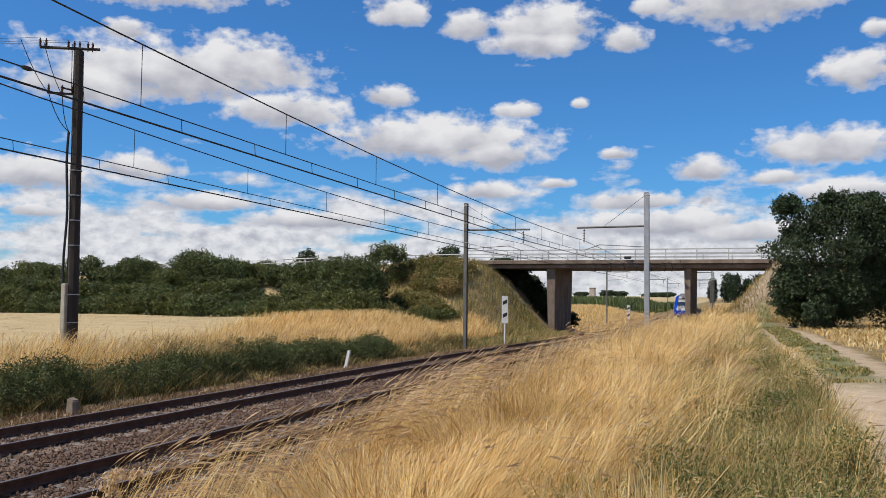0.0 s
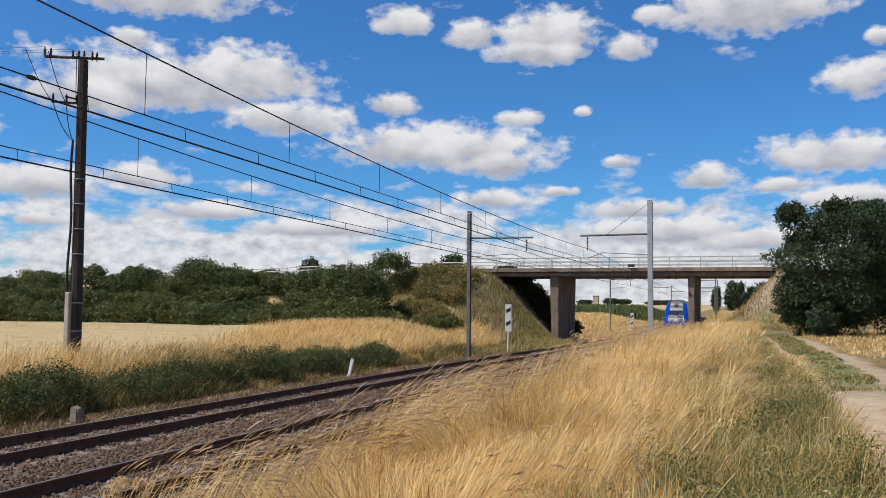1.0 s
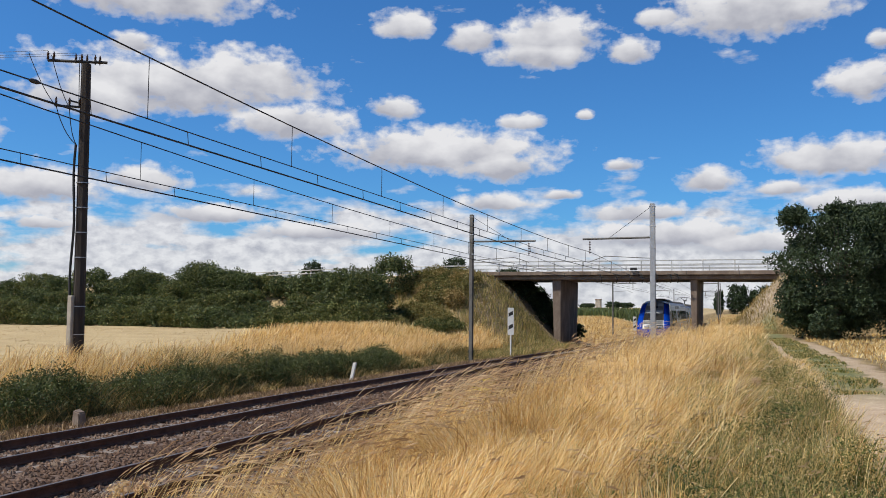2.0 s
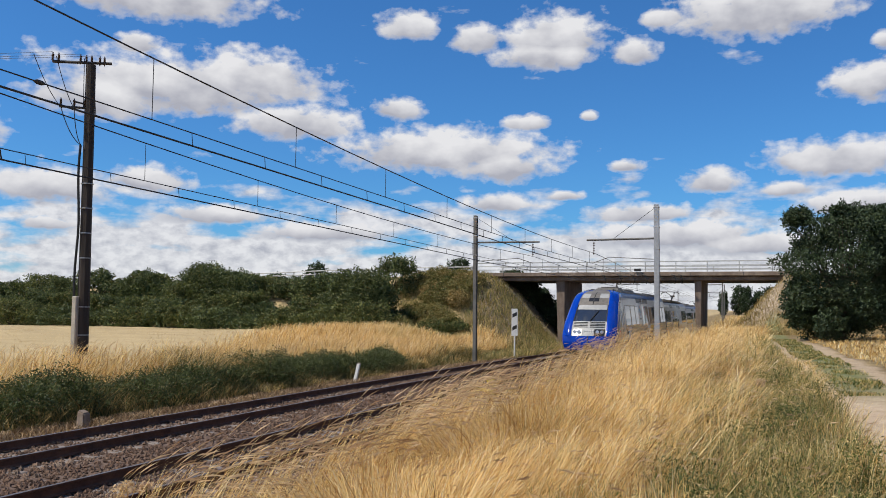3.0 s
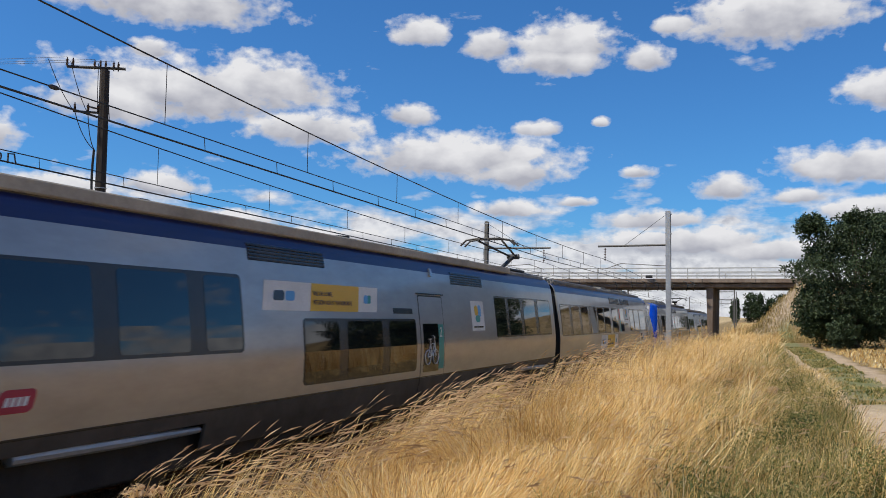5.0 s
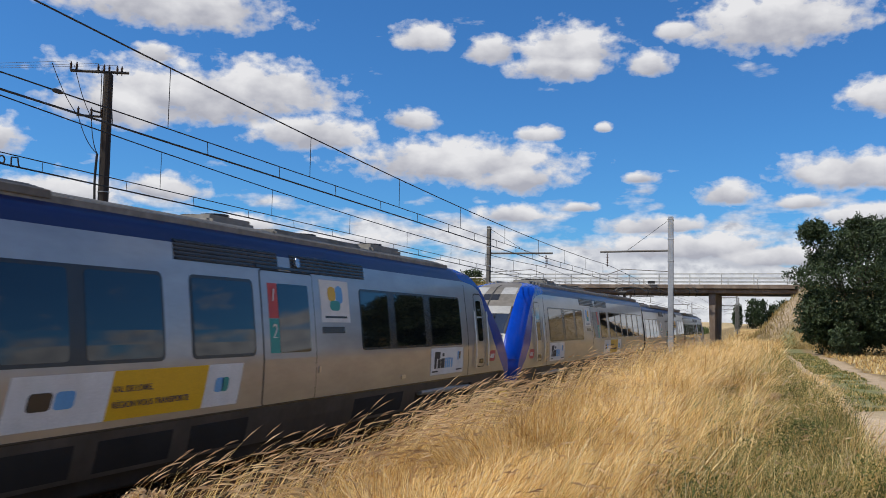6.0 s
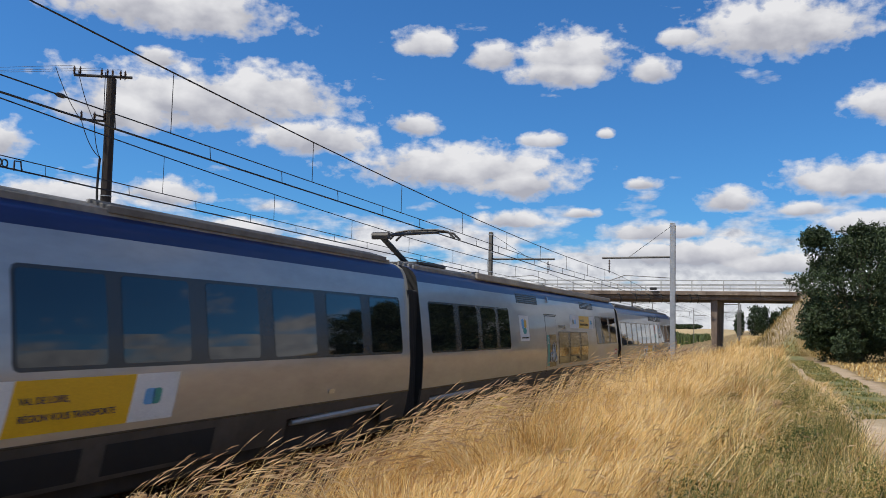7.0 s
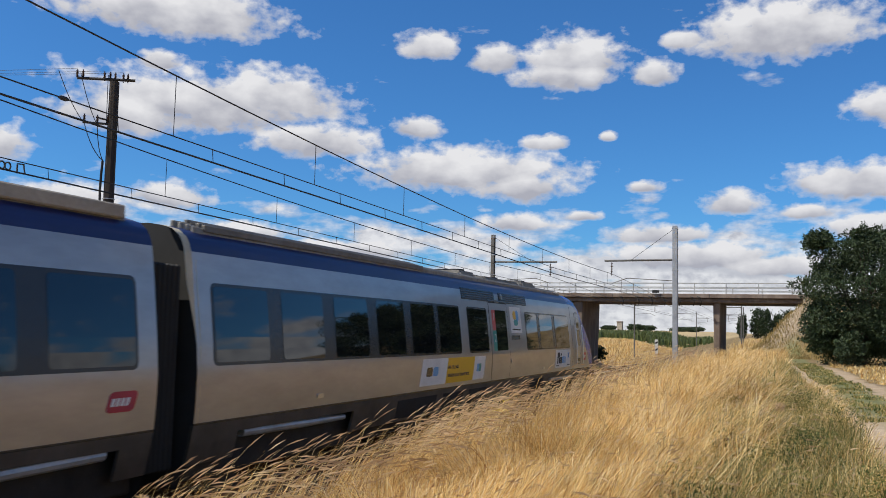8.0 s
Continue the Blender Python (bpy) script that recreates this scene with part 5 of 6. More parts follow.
def blades(name, x, y, height, width, lean, turn, material, label, category, rng, heads=None, big=1.0):
    """Blades of grass as bent tapering strips, joined. lean: sideways reach as a share of the height, turn: its compass angle in radians."""
    n = len(x)
    z = gz(x, y) - 0.02
    root = np.stack([x, y, z], 1)
    way = np.stack([np.cos(turn), np.sin(turn), 0 * turn], 1)
    flat = rng.uniform(0, math.pi, n)
    wide = np.stack([np.cos(flat), np.sin(flat), 0 * flat], 1) * width[:, None] / 2
    up = np.array([0, 0, 1.0])
    h, l = height[:, None], (lean * height)[:, None]
    p1 = root + up * h * 0.5 + way * l * 0.22
    p2 = root + up * h * 0.86 + way * l * 0.62
    p3 = root + up * h * (1.0 - 0.12 * lean[:, None]) + way * l
    verts = np.stack([root - wide, root + wide, p1 - wide * 0.85, p1 + wide * 0.85, p2 - wide * 0.55, p2 + wide * 0.55, p3], 1)
    tri = np.array([(0, 1, 3), (0, 3, 2), (2, 3, 5), (2, 5, 4), (4, 5, 6)])
    faces = (tri[None] + 7 * np.arange(n)[:, None, None]).reshape(-1, 3)
    tagged(link(name, mesh_of(name, verts.reshape(-1, 3), faces), material), label, category, "", "stuff")
    if heads:
        pick = rng.random(n) < heads
        tip, w, hh = p3[pick], way[pick], height[pick][:, None]
        m = len(tip)
        size = rng.uniform(0.09, 0.19, (m, 1)) * big
        fat = np.stack([-w[:, 1], w[:, 0], 0 * w[:, 0]], 1) * rng.uniform(0.0014, 0.0032, (m, 1)) * big * (1 + y[pick][:, None] / 45)
        tip = tip - (tip - p2[pick]) * 0.25
        ahead = tip - p2[pick]
        ahead = ahead / np.linalg.norm(ahead, axis=1, keepdims=True) - up * rng.uniform(0.0, 0.45, (m, 1))
        end = tip + ahead * size
        mid = tip + (end - tip) * 0.45
        v = np.stack([tip, mid - fat, mid + fat, mid + up * 0.012, end], 1)
        tri = np.array([(0, 1, 3), (0, 3, 2), (1, 4, 3), (3, 4, 2)])
        f = (tri[None] + 5 * np.arange(m)[:, None, None]).reshape(-1, 3)
        tagged(link(name.replace("grass", "seed_heads"), mesh_of("seed_heads", v.reshape(-1, 3), f), M_SEED), "pale dry seed heads nodding in the wind", "seed heads", "", "stuff")


def strewn(rng, n, x0, x1, y0, y1, power=1.0, clumps=0, follow=True):
    """Places over a stretch along the line, thinning out with distance; some gathered into tufts."""
    y = y0 + (y1 - y0) * rng.random(n) ** power
    u = rng.uniform(x0, x1, n)
    if clumps:
        cy = y0 + (y1 - y0) * rng.random(clumps) ** power
        cu = rng.uniform(x0, x1, clumps)
        k = rng.integers(0, clumps, n)
        far = 0.10 + 0.006 * cy[k]
        gather = rng.random(n) < 0.75
        u = np.where(gather, np.clip(cu[k] + rng.normal(0, 1, n) * far, x0, x1), u)
        y = np.where(gather, cy[k] + rng.normal(0, 1, n) * far, y)
    b = np.array([bend(float(v)) for v in y]) if follow else 0
    return u + b, y


def drift(x, y, scale, layer):
    """A smooth field between about -1 and 1, for tufts, bare spots and the lie of the wind."""
    return np.array([1.7 * noise.noise(Vector((float(a) * scale, float(b) * scale, layer))) for a, b in zip(x, y)])


def veer(y):
    """How far the farm track bears off to the line's side."""
    return 0.037 * np.maximum(0.0, y - 12.0)


def bank_grass():
    rng = np.random.default_rng(11)
    # tall dry grass on the bank, in tufts, blown over to the path side
    for n, y0, y1, p, w, c in ((125000, 4.6, 17.0, 1.25, 0.0056, 1500), (80000, 15.0, 36.0, 1.15, 0.0085, 900), (32000, 34.0, 64.0, 1.1, 0.020, 600)):
        x, y = strewn(rng, n, -4.25, -0.5, y0, y1, p, c)
        tuft = drift(x, y, 0.9, 1.0)
        thin = (drift(x, y, 1.1, 5.0) - 0.9 * np.clip((x + 1.7) / 1.2, -1, 1)) > -0.75 + 0.9 * rng.random(n)
        thin &= x - np.array([bend(float(v)) for v in y]) > -3.8 + 0.35 * np.clip((11.0 - y) / 5.0, 0, 1) + 0.25 * rng.random(n)
        x, y, tuft = x[thin], y[thin], tuft[thin]
        n = len(x)
        h = (0.30 + 0.62 * rng.random(n) ** 1.5) * (1.0 + 0.32 * tuft)
        turn = 0.35 + 2.2 * drift(x, y, 0.55, 9.0) + rng.normal(0, 0.75, n)
        lodged = np.clip((x + 3.6) / 1.0, 0, 1)
        lean = np.clip(0.45 + 0.35 * lodged + 0.5 * drift(x, y, 0.8, 12.0) + rng.normal(0, 0.38, n), 0.05, 1.7)
        h *= 1.0 - 0.16 * np.clip(lean - 0.8, 0, 1)
        blades("dry_grass", x, y, h, rng.uniform(0.5, 1.7, n) * w, lean, turn, M_STRAW, "tall straw-coloured dry grass on the bank", "grass", rng, 0.03)
    # long nodding stalks along the edge of the bank and through it
    for n, x0, x1, y0, y1, lo, hi, eared, big in ((1700, -4.35, -3.5, 7.0, 42.0, 0.8, 1.2, 0.7, 1.1), (520, -4.75, -3.7, 4.8, 11.0, 0.95, 1.45, 0.9, 1.25), (900, -4.4, -3.6, 9.0, 26.0, 1.1, 1.5, 0.9, 1.2), (3200, -3.6, -1.2, 6.0, 36.0, 0.6, 0.95, 0.12, 0.8)):
        x, y = strewn(rng, n, x0, x1, y0, y1, 1.9, n // 5)
        turn = 0.45 + 0.5 * drift(x, y, 0.5, 9.0) + rng.normal(0, 0.25, n)
        blades("stalk_grass", x, y, rng.uniform(lo, hi, n), rng.uniform(0.004, 0.0065, n) * (1 + y / 40), rng.uniform(0.25, 0.7, n), turn, M_STRAW, "long dry stalks with nodding seed heads on the bank", "grass", rng, eared, big)
    # fallen thatch
    n = 14000
    x, y = strewn(rng, n, -3.6, 0.9, 4.0, 30.0, 1.4, 800)
    blades("matted_grass", x, y, rng.uniform(0.08, 0.22, n), rng.uniform(0.003, 0.006, n) * (1 + y / 25), rng.uniform(1.6, 3.0, n), rng.normal(0.3, 1.0, n), M_STRAW, "matted fallen straw on the bank", "grass", rng)
    # greener weeds towards the path
    for n, y0, y1, p, w, c in ((90000, 4.0, 17.0, 1.3, 0.0055, 500), (40000, 16.0, 42.0, 1.2, 0.012, 300)):
        x, y = strewn(rng, n, -2.5, 0.72, y0, y1, p, c)
        keep = drift(x, y, 0.55, 20.0) + 0.9 * np.clip((x + 1.2) / 1.0, -1, 0.6) > -0.1 + 0.5 * rng.normal(0, 1, n)
        x, y = x[keep], y[keep]
        n = len(x)
        x = x - veer(y) * np.clip((x + 1.6) / 2.2, 0, 1)
        h = rng.uniform(0.15, 0.62, n) * (1.0 + 0.45 * drift(x, y, 1.1, 22.0))
        blades("weed_grass", x, y, h, rng.uniform(0.6, 1.5, n) * w, rng.uniform(0.1, 0.9, n), rng.uniform(-3.14, 3.14, n), M_WEED, "olive green and brown weeds beside the path", "weeds", rng)
    n = 20000
    x, y = strewn(rng, n, -1.6, 0.8, 4.0, 26.0, 1.3, 600)
    x = x - veer(y) * np.clip((x + 1.6) / 2.2, 0, 1)
    blades("mixed_dry_grass", x, y, rng.uniform(0.25, 0.68, n) * (1 + 0.3 * drift(x, y, 0.9, 30.0)), rng.uniform(0.003, 0.006, n), rng.uniform(0.1, 0.7, n), rng.normal(0.4, 1.2, n), M_STRAW, "dry stems among the weeds", "grass", rng, 0.06)
    # short grass along the path and over the ground beyond it
    n = 22000
    x, y = strewn(rng, n, 0.4, 0.95, 4.0, 45.0, 1.2, 500)
    x = x - veer(y)
    blades("path_edge_grass", x, y, rng.uniform(0.06, 0.24, n), rng.uniform(0.005, 0.009, n) * (1 + y / 25), rng.uniform(0.2, 1.2, n), rng.uniform(-3.14, 3.14, n), M_STRAW, "short dry grass along the path", "grass", rng)
    n = 30000
    x, y = strewn(rng, n, 3.4, 22.0, 12.0, 66.0, 1.0, 900, False)
    keep = drift(x, y, 0.25, 40.0) > -0.5
    x, y = x[keep], y[keep]
    x = x - veer(y) * np.clip((9.0 - x) / 5.0, 0, 1)
    n = len(x)
    blades("meadow_grass", x, y, rng.uniform(0.06, 0.28, n), rng.uniform(0.012, 0.025, n) * (1 + y / 40), rng.uniform(0.2, 1.2, n), rng.uniform(-3.14, 3.14, n), M_STRAW, "short dry grass beyond the path", "grass", rng)
    n = 14000
    x, y = strewn(rng, n, 1.5, 2.7, 19.0, 56.0, 1.0, 120, False)
    keep = drift(x, y, 0.8, 50.0) > -0.1
    x, y = x[keep] - veer(y[keep]) - 0.05, y[keep]
    n = len(x)
    blades("path_crown_grass", x, y, rng.uniform(0.04, 0.11, n), rng.uniform(0.010, 0.02, n) * (1 + y / 40), rng.uniform(0.2, 1.2, n), rng.uniform(-3.14, 3.14, n), M_WEED, "low green strip between the wheel ruts", "grass", rng)


def verge_grass():
    rng = np.random.default_rng(12)
    n = 80000
    x, y = strewn(rng, n, -22.6, -18.5, 9.0, 62.0, 1.1, 1100)
    u = x - np.array([bend(float(v)) for v in y])
    tuft = drift(x, y, 0.4, 60.0)
    h = rng.uniform(0.3, 1.3, n) * (0.4 + 0.6 * np.clip((-18.4 - u) / 1.6, 0, 1)) * (1 + 0.45 * tuft) * (1.0 - 0.3 * np.clip((y - 24) / 30, 0, 1))
    dry = (tuft + rng.normal(0, 0.35, n) - 0.5 * np.clip((-20.6 - u) / 1.5, -1, 1)) < -0.25
    for pick, m, label in ((~dry, M_VERGE, "rank green and yellow grass on the far verge"), (dry, M_STRAW, "dry straw tufts on the far verge")):
        k = int(pick.sum())
        blades("verge_grass", x[pick], y[pick], h[pick], rng.uniform(0.007, 0.017, k) * (1 + y[pick] / 40), rng.uniform(0.2, 1.3, k), rng.uniform(-3.14, 3.14, k), m, label, "grass", rng)
    n = 26000
    x, y = strewn(rng, n, -23.6, -20.6, 9.0, 72.0, 1.0, 520)
    blades("field_edge_grass", x, y, rng.uniform(0.8, 2.0, n) * (1.0 - 0.3 * np.clip((y - 24) / 30, 0, 1)), rng.uniform(0.008, 0.018, n) * (1 + y / 40), rng.uniform(0.1, 0.9, n), rng.normal(0.3, 1.2, n), M_STRAW, "tall dry grass at the edge of the field", "grass", rng, 0.3)
    # the straw rise where the field meets the embankment
    n = 24000
    x, y = strewn(rng, n, -31.0, -22.5, 36.0, 66.0, 1.0, 600, False)
    keep = x > -31.0 + 6.0 * np.clip((52 - y) / 16, 0, 1) + rng.normal(0, 0.8, n)
    x, y = x[keep], y[keep]
    n = len(x)
    blades("rise_grass", x, y, rng.uniform(0.4, 1.1, n), rng.uniform(0.02, 0.045, n), rng.uniform(0.1, 0.9, n), rng.normal(0.3, 1.2, n), M_STRAW, "dry straw-coloured grass below the embankment", "grass", rng)
    n = 26000
    x, y = strewn(rng, n, -18.9, -15.9, 8.0, 60.0, 1.1, 420)
    blades("trackside_grass", x, y, rng.uniform(0.05, 0.26, n), rng.uniform(0.012, 0.02, n) * (1 + y / 40), rng.uniform(0.3, 1.5, n), rng.uniform(-3.14, 3.14, n), M_LITTER, "brown withered plants beside the ballast", "weeds", rng)
    n = 34000
    x, y = strewn(rng, n, -100.0, -27.0, 14.0, 74.0, 0.8, 0, False)
    blades("stubble", x, y, rng.uniform(0.02, 0.06, n), rng.uniform(0.02, 0.05, n) * (1 + y / 60), rng.uniform(0.0, 0.6, n), rng.uniform(-3.14, 3.14, n), M_STUBBLE, "pale cut stubble across the field", "stubble", rng)
    # slopes of the embankment and the cutting beyond the bridge
    n = 46000
    x, y = strewn(rng, n, -34.0, -16.8, 58.0, 80.0, 1.0, 700, False)
    blades("slope_grass", x, y, rng.uniform(0.25, 0.7, n), rng.uniform(0.02, 0.045, n), rng.uniform(0.1, 0.9, n), rng.uniform(-3.14, 3.14, n), M_SLOPE, "brown and green growth on the embankment slope", "grass", rng)
    n = 6000
    x, y = strewn(rng, n, -4.6, 4.0, 66.0, 80.0, 1.0, 250, False)
    blades("rubble_grass", x, y, rng.uniform(0.15, 0.5, n), rng.uniform(0.02, 0.045, n), rng.uniform(0.1, 0.9, n), rng.uniform(-3.14, 3.14, n), M_LEAF_DRY, "thin dry grass on the stony slope", "grass", rng)
    n = 26000
    x, y = strewn(rng, n, -34.0, -16.8, 92.0, 200.0, 1.0, 400)
    blades("cutting_grass", x, y, rng.uniform(0.4, 1.0, n), rng.uniform(0.05, 0.10, n), rng.uniform(0.1, 0.9, n), rng.uniform(-3.14, 3.14, n), M_STRAW, "dry grass beside the line beyond the bridge", "grass", rng)
    n = 14000
    x, y = strewn(rng, n, -5.4, 6.0, 90.0, 200.0, 1.0, 300)
    blades("far_bank_grass", x, y, rng.uniform(0.4, 0.9, n), rng.uniform(0.05, 0.10, n), rng.uniform(0.1, 0.9, n), rng.uniform(-3.14, 3.14, n), M_STRAW, "dry grass on the bank beyond the bridge", "grass", rng)
    n = 16000
    x, y = strewn(rng, n, -150.0, -24.0, 215.0, 300.0, 1.0, 0, False)
    blades("maize_crop", x, y, rng.uniform(1.6, 2.3, n), rng.uniform(0.2, 0.4, n), rng.uniform(0.1, 0.5, n), rng.uniform(-3.14, 3.14, n), M_CROP, "green maize crop beyond the bridge", "crop", rng)


def leaf_cloud(rng, blobs, n, size):
    """Many small leaves on the skin and within a few uneven lobes: vertices and faces."""
    vol = np.array([r[0] * r[1] * r[2] for _, r in blobs]) ** 0.7
    k = rng.choice(len(blobs), n, p=vol / vol.sum())
    c, r = np.array([b[0] for b in blobs])[k], np.array([b[1] for b in blobs])[k]
    d = rng.normal(0, 1, (n, 3))
    d /= np.linalg.norm(d, axis=1, keepdims=True)
    lump = 1 + 0.22 * np.sin(d[:, 0] * 7 + k) * np.sin(d[:, 1] * 6 + 2 * k) + 0.16 * np.sin(d[:, 2] * 11 + 3 * k)
    p = c + d * r * (lump * (0.45 + 0.6 * rng.random(n) ** 0.45))[:, None]
    a = rng.normal(0, 1, (n, 3))
    a /= np.linalg.norm(a, axis=1, keepdims=True)
    b = np.cross(a, rng.normal(0, 1, (n, 3)))
    b /= np.linalg.norm(b, axis=1, keepdims=True)
    s = size * rng.uniform(0.5, 1.3, (n, 1))
    v = np.stack([p - a * s, p - b * s * 0.42, p + a * s, p + b * s * 0.42], 1).reshape(-1, 3)
    f = (np.array([(0, 1, 2), (0, 2, 3)])[None] + 4 * np.arange(n)[:, None, None]).reshape(-1, 3)
    return v, f


def plant(name, label, category, group, at, blobs, n, size, material, trunk, seed):
    """A bush or tree: stems that branch into the lobes, and a crown of leaves."""
    rng = np.random.default_rng(seed)
    x, y = at
    ob = thing(name, label, category, group, (x, y, ground_z(x, y) - 0.1))
    bm = bmesh.new()
    top = max(b[0][2] for b in blobs)
    if trunk:
        tube(bm, [(0, 0, -0.2), (0.03, 0.02, top * 0.25), (-0.04, 0.03, top * 0.6)], [trunk, trunk * 0.8, trunk * 0.45], 8)
    for c, r in blobs:
        s = Vector((0.02, 0.02, top * 0.22 if trunk else 0.0))
        e = Vector(c)
        tube(bm, [s, s.lerp(e, 0.55) + Vector((0, 0, 0.12)), e], [max(trunk, 0.08) * 0.5, max(trunk, 0.08) * 0.3, 0.02], 5)
    part("trunk", bm, M_BARK, ob, "grey-brown branching stems")
    v, f = leaf_cloud(rng, blobs, n, size)
    link("crown", mesh_of("crown", v, f), material, ob, "dense leafy crown")
    return ob


def hedge():
    """Bushes along the foot and the slope of the embankment."""
    rnd = random.Random(21)
    k = 0
    for row, (y, step, low, high, hx) in enumerate(((67.5, 3.3, 1.5, 2.2, 2.3), (71.5, 3.5, 2.2, 3.1, 2.4), (75.5, 3.8, 2.0, 3.0, 2.5))):
        x = -92.0 + row
        while x < (-31.5, -30.8, -32.0)[row]:
            tall = rnd.uniform(low, high) * (1.0 + 0.22 * math.sin(x * 0.33) + 0.10 * math.sin(x * 0.9))
            blobs = [((rnd.uniform(-0.5, 0.5), rnd.uniform(-0.5, 0.5), tall * 0.5), (hx * rnd.uniform(0.8, 1.1), 1.9, tall * 0.6))]
            for _ in range(5):
                blobs.append(((rnd.uniform(-1.7, 1.7), rnd.uniform(-1.1, 1.1), tall * rnd.uniform(0.45, 0.95)), (rnd.uniform(0.6, 1.2), rnd.uniform(0.6, 1.1), rnd.uniform(0.4, 0.85))))
            plant("hedge_bush", "dense green bush in the embankment hedge", "bush", "embankment hedge", (x + rnd.uniform(-0.5, 0.5), y + rnd.uniform(-0.6, 0.6)), blobs, 6600, 0.125, M_LEAF_HEDGE if rnd.random() < 0.55 else M_LEAF_BANK, 0.0, 100 + k)
            x += step * rnd.uniform(0.8, 1.15)
            k += 1
    # the taller bushes that break the skyline
    for x, y, h, w in ((-53.0, 73.0, 5.2, 3.6), (-49.5, 73.0, 4.4, 2.6), (-33.6, 70.0, 5.6, 2.3), (-36.2, 71.5, 5.2, 2.2), (-62.0, 75.0, 3.6, 2.6)):
        blobs = [((0, 0, h * 0.45), (w, 1.9, h * 0.42)), ((0.5, 0, h * 0.72), (w * 0.65, 1.4, h * 0.24)), ((-0.6, 0.1, h * 0.82), (w * 0.4, 1.0, h * 0.16)), ((w * 0.5, -0.4, h * 0.5), (w * 0.5, 1.2, h * 0.3)), ((-w * 0.5, -0.3, h * 0.45), (w * 0.5, 1.2, h * 0.3))]
        plant("tall_hedge_bush", "tall rounded bush rising above the hedge", "bush", "embankment hedge", (x, y), blobs, 15000, 0.115, M_LEAF_BANK, 0.12, 300 + k)
        k += 1
    # dry brambles near the bridge
    for i in range(36):
        x = rnd.uniform(-33.0, -26.2)
        y = rnd.uniform(68.5, 79.0)
        h, w = rnd.uniform(0.7, 1.5), rnd.uniform(0.9, 1.7)
        m = (M_LEAF_DRY, M_LEAF_OLIVE, M_LEAF_HEDGE, M_LEAF_OLIVE)[i % 4] if y > 72.5 else (M_LEAF_HEDGE, M_LEAF_OLIVE)[i % 2]
        blobs = [((0, 0, h * 0.4), (w, w * 0.9, h * 0.5)), ((w * 0.4, 0.2, h * 0.6), (w * 0.5, 0.8, h * 0.4)), ((-w * 0.4, -0.2, h * 0.55), (w * 0.5, 0.8, h * 0.45)), ((0.1, 0.1, h * 0.9), (w * 0.3, 0.4, h * 0.3))]
        plant("bramble_thicket", "low brown and green bramble thicket on the slope", "bush", "brambles", (x, y), blobs, 2600, 0.095, m, 0.0, 500 + k)
        k += 1
    # low green shrubs in the far verge
    for i in range(52):
        y = 17.5 + 0.54 * i + rnd.uniform(-0.4, 0.4)
        x = -19.35 - rnd.uniform(0, 1.1)
        h, w = rnd.uniform(1.15, 1.7) * (0.8 + 0.3 * math.sin(y * 0.55) ** 2), rnd.uniform(0.7, 1.2)
        blobs = [((0, 0, h * 0.4), (w, w * 0.7, h * 0.55)), ((w * 0.4, 0.2, h * 0.6), (w * 0.5, 0.5, h * 0.35)), ((-w * 0.4, -0.2, h * 0.55), (w * 0.5, 0.5, h * 0.4)), ((0.1, 0.1, h * 0.85), (w * 0.3, 0.3, h * 0.25))]
        plant("verge_shrub", "low dark green shrub in the far verge", "bush", "verge shrubs", (x + bend(y), y), blobs, 3400, 0.045, M_LEAF_SHRUB, 0.0, 1200 + i)
    # small trees beyond the road
    for x, y, h, w in ((-50.5, 91.0, 3.0, 1.3), (-56.5, 92.0, 2.5, 1.7), (-37.0, 92.0, 2.2, 2.2), (-32.8, 91.0, 2.9, 1.5)):
        blobs = [((0, 0, h * 0.6), (w, w * 0.9, h * 0.42)), ((0.3, 0, h * 0.85), (w * 0.6, w * 0.6, h * 0.22)), ((-0.5, 0, h * 0.5), (w * 0.7, w * 0.7, h * 0.3))]
        plant("roadside_tree", "small dark tree beyond the road", "tree", "roadside trees", (x, y), blobs, 2600, 0.14, M_LEAF_DARK, 0.1, 700 + k)
        k += 1
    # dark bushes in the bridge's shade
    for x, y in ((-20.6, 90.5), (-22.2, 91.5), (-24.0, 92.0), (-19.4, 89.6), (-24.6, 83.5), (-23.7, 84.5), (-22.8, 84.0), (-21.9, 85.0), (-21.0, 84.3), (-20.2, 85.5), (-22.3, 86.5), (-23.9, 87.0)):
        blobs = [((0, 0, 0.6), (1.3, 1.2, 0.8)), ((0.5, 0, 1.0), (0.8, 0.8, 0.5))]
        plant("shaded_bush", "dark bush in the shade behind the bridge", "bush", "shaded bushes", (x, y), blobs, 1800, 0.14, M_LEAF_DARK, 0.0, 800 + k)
        k += 1


def acacia(x, y, h, w, seed):
    rnd = random.Random(seed)
    blobs = [((0, 0, h * 0.52), (w, w * 0.9, h * 0.44))]
    for i in range(13):
        a = rnd.uniform(0, 6.28)
        q = rnd.uniform(0.45, 0.95)
        blobs.append(((math.cos(a) * w * q, math.sin(a) * w * q * 0.9, h * rnd.uniform(0.12, 0.9)), (rnd.uniform(0.7, 1.3), rnd.uniform(0.7, 1.2), rnd.uniform(0.5, 0.95))))
    for i in range(12):
        blobs.append(((rnd.uniform(-0.85, 0.85) * w, rnd.uniform(-0.5, 0.5) * w, h * rnd.uniform(0.86, 0.97)), (rnd.uniform(0.35, 0.8), rnd.uniform(0.35, 0.8), rnd.uniform(0.3, 0.6))))
    plant("acacia_tree", "large dense dark green tree reaching to the ground", "tree", "trees by the path", (x, y), blobs, 74000, 0.095, M_LEAF_DARK, 0.16, seed)


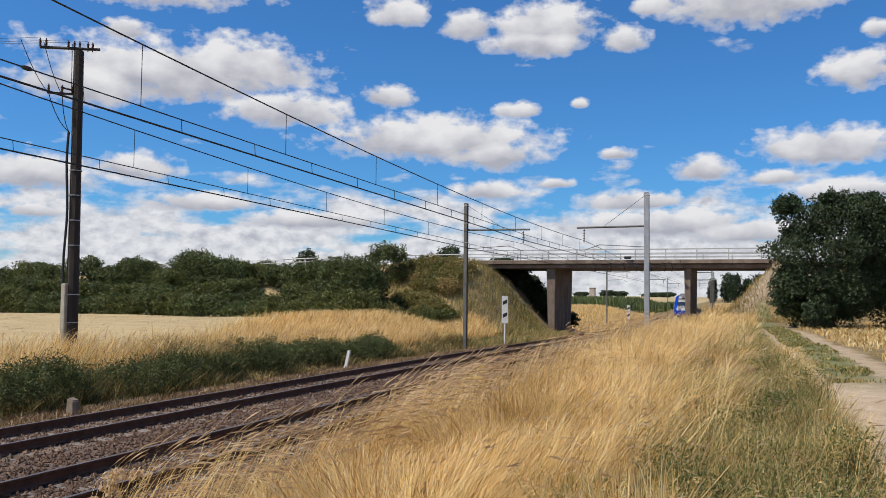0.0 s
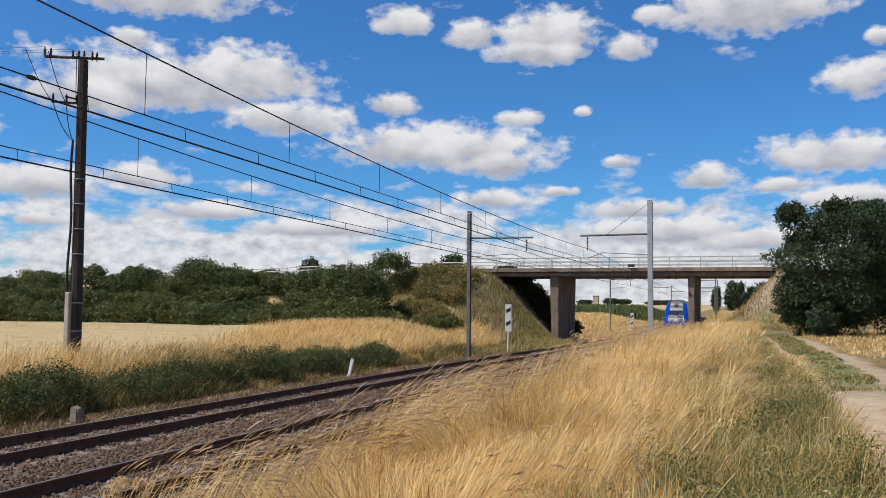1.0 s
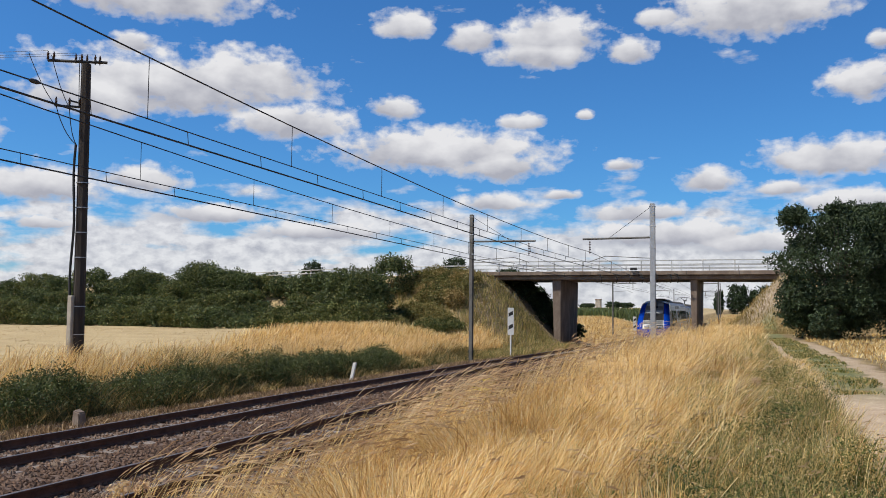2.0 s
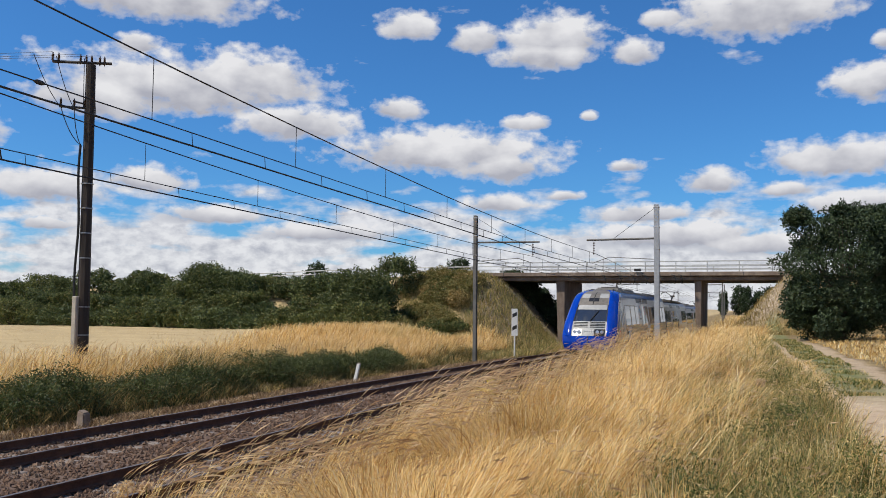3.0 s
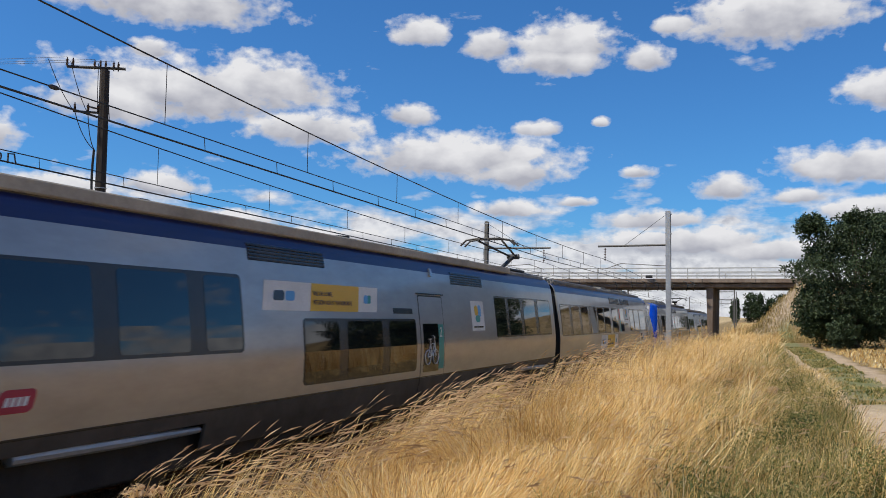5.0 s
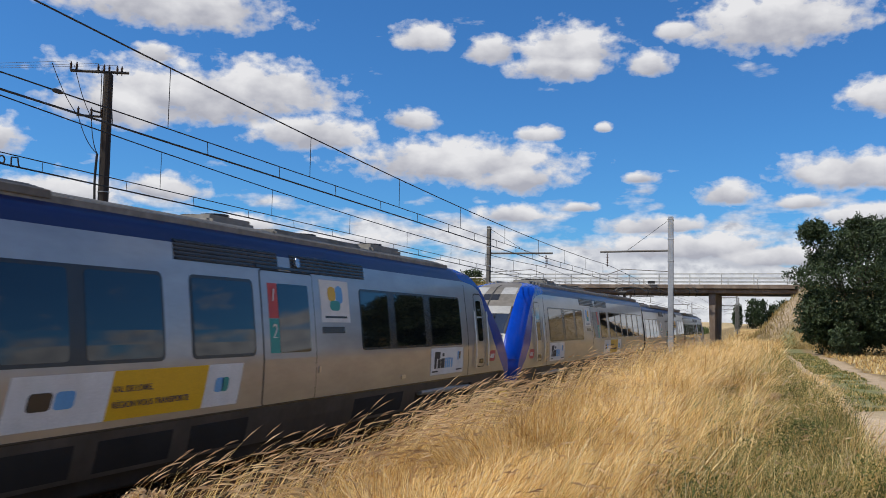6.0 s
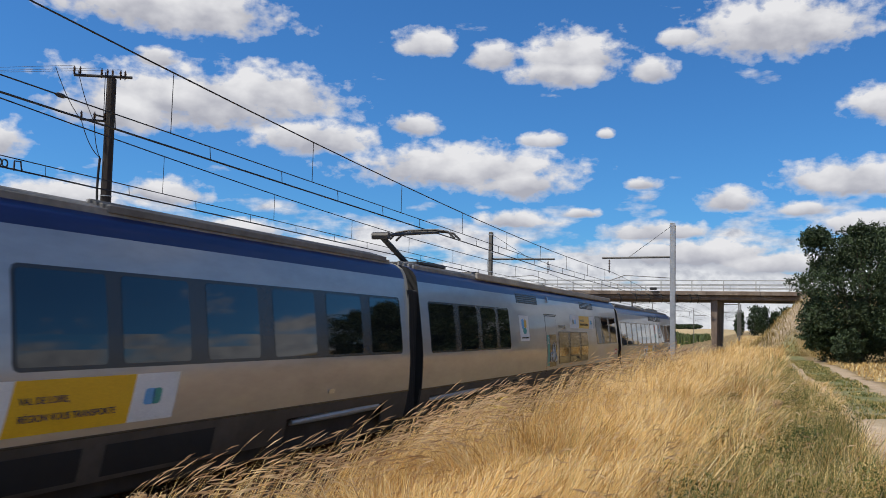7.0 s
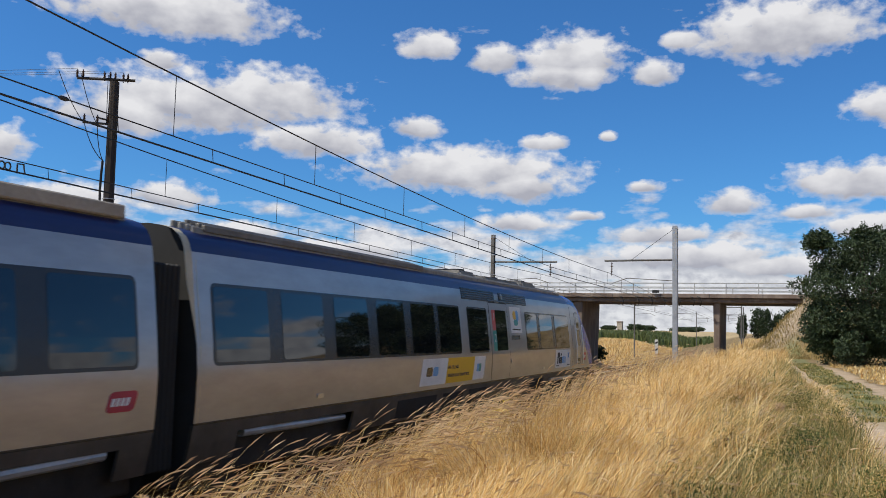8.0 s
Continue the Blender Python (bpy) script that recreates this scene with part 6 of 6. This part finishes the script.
def weeds():
    """Single plants that stand out of the grass."""
    rnd = random.Random(4)
    for k, (x, y, h, m, lab) in enumerate(((-4.25, 13.1, 1.05, M_YELLOW, "tall weed with a yellow flower head at the bank's edge"), (-4.5, 5.3, 1.05, M_SEED, "pale umbel weed by the rails"), (-4.35, 5.3, 1.05, M_SEED, "pale umbel weed by the rails"), (-0.35, 14.0, 0.7, M_SEED, "pale umbel weed among the grass"))):
        g = thing("flowering_weed", lab, "weed", "flowering weeds", (x, y, ground_z(x, y)))
        bm = bmesh.new()
        tips = []
        for j in range(5):
            a = rnd.uniform(0, 6.28)
            e = Vector((0.14 * math.cos(a), 0.14 * math.sin(a), h * rnd.uniform(0.8, 1.05)))
            tube(bm, [(0, 0, -0.05), (e.x * 0.3, e.y * 0.3, e.z * 0.6), e], [0.008, 0.006, 0.004], 4)
            tips.append(e)
        part("stem", bm, M_WEED, g)
        rng = np.random.default_rng(40 + k)
        for e in tips:
            v, f = leaf_cloud(rng, [(tuple(e), (0.06, 0.06, 0.04))], 60, 0.022)
            link("flower_head", mesh_of("flower_head", v, f), m, g, "small flower head")
    for k in range(120):
        y = 5.0 + 17.0 * rnd.random() ** 1.3
        x = rnd.uniform(-0.7 - 0.75 * min(1.0, (y - 5.0) / 7.0), 0.75 - float(veer(y)))
        rng = np.random.default_rng(60 + k)
        h = rnd.uniform(0.35, 0.72)
        g = thing("thistle", "dusty green branching weed among the dry grass", "weed", "branching weeds", (x, y, ground_z(x, y)))
        for j in range(6):
            a, q = rnd.uniform(0, 6.28), rnd.uniform(0.1, 0.3)
            z = h * rnd.uniform(0.6, 1.0)
            bm = tube(bmesh.new(), [(0, 0, -0.05), (q * 0.3 * math.cos(a), q * 0.3 * math.sin(a), z * 0.55), (q * math.cos(a), q * math.sin(a), z)], [0.008, 0.005, 0.003], 4)
            part("stem", bm, M_WEED, g)
        v, f = leaf_cloud(rng, [((0, 0, h * 0.5), (0.27, 0.27, h * 0.52))], 1300, 0.015)
        link("leaves", mesh_of("leaves", v, f), M_LEAF_HEDGE if k % 2 else M_WEED, g, "small grey-green leaves")


def distance():
    """Trees, a water tower and low buildings far beyond the bridge."""
    for k, (x, y, h, w) in enumerate(((-13.4, 250.0, 6.6, 1.2), (-9.6, 252.0, 8.2, 1.9), (-7.4, 251.0, 8.0, 1.6), (-4.6, 255.0, 7.0, 1.5), (-1.6, 250.0, 8.0, 2.6), (1.2, 251.0, 7.2, 2.0))):
        blobs = [((0, 0, h * 0.5), (w, w, h * 0.48)), ((0.3, 0, h * 0.8), (w * 0.55, w * 0.55, h * 0.2)), ((-0.4, 0, h * 0.4), (w * 0.8, w * 0.8, h * 0.3))]
        plant("distant_tree", "distant dark tree beyond the bridge", "tree", "distant trees", (x, y), blobs, 2600, 0.3, M_LEAF_DARK, 0.2, 900 + k)
    for k, (x, y, h, w) in enumerate(((-84.0, 500.0, 3.4, 4.0), (-78.0, 505.0, 3.0, 4.0), (-99.0, 500.0, 2.4, 4.0), (-52.0, 500.0, 2.6, 5.0), (-60.0, 510.0, 2.4, 6.0), (-120.0, 520.0, 2.6, 7.0))):
        blobs = [((0, 0, h * 0.5), (w, w, h * 0.5)), ((w * 0.5, 0, h * 0.6), (w * 0.6, w * 0.6, h * 0.35))]
        plant("far_grove", "far grove on the horizon", "tree", "far groves", (x, y), blobs, 1500, 0.6, M_LEAF_DARK, 0.3, 950 + k)
    tower = thing("water_tower", "distant grey water tower on the horizon", "tower", "", (-92.5, 500.0, ground_z(-92.5, 500.0)))
    part("shaft", soft_box(-1.5, 1.5, -1.5, 1.5, -1, 4.3, 0.1), M_CONC_LIGHT, tower)
    part("parapet", soft_box(-1.65, 1.65, -1.65, 1.65, 4.3, 4.9, 0.08), M_CONC, tower)
    for x, w in ((-122.0, 14.0), (-137.0, 9.0)):
        barn = thing("distant_warehouse", "distant white low warehouse", "building", "distant warehouses", (x, 500.0, ground_z(x, 500.0)))
        part("wall", soft_box(-w / 2, w / 2, -5, 5, -1, 4.2, 0.05), M_WHITE, barn, "white wall")
        part("roof", soft_box(-w / 2 - 0.3, w / 2 + 0.3, -5.3, 5.3, 4.2, 4.7, 0.05), M_ROOF, barn, "grey flat roof")
        for k in range(3):
            part("window", soft_box(-w / 2 + w * (k + 0.5) / 3.4, -w / 2 + w * (k + 0.5) / 3.4 + 2.0, -5.05, -4.95, 1.2, 2.6, 0.02), M_POST, barn)


bank_grass()
verge_grass()
hedge()
for k in range(20):
    rnd_k = random.Random(300 + k)
    yk, hk = 8.0 + 13.5 * k + rnd_k.uniform(-4, 4), rnd_k.uniform(5.0, 8.5)
    xk = 92.0 - 8.0 * max(0, k - 12) + rnd_k.uniform(-6, 6)
    plant("meadow_tree", "dark green tree in a row across the meadow", "tree", "meadow tree row", (xk, yk),
          [((0, 0, hk * 0.5), (4.5, 4.5, hk * 0.48)), ((2.2, 3.5, hk * 0.4), (3.5, 4.0, hk * 0.38)), ((-1.5, -3.5, hk * 0.42), (3.2, 4.0, hk * 0.4))], 1500, 0.55, M_LEAF_DARK, 0.25, 1400 + k)
acacia(3.6, 55.5, 7.9, 3.2, 71)
acacia(7.4, 57.5, 8.2, 3.3, 72)
acacia(11.8, 56.0, 8.0, 3.4, 73)
weeds()
distance()

motions()
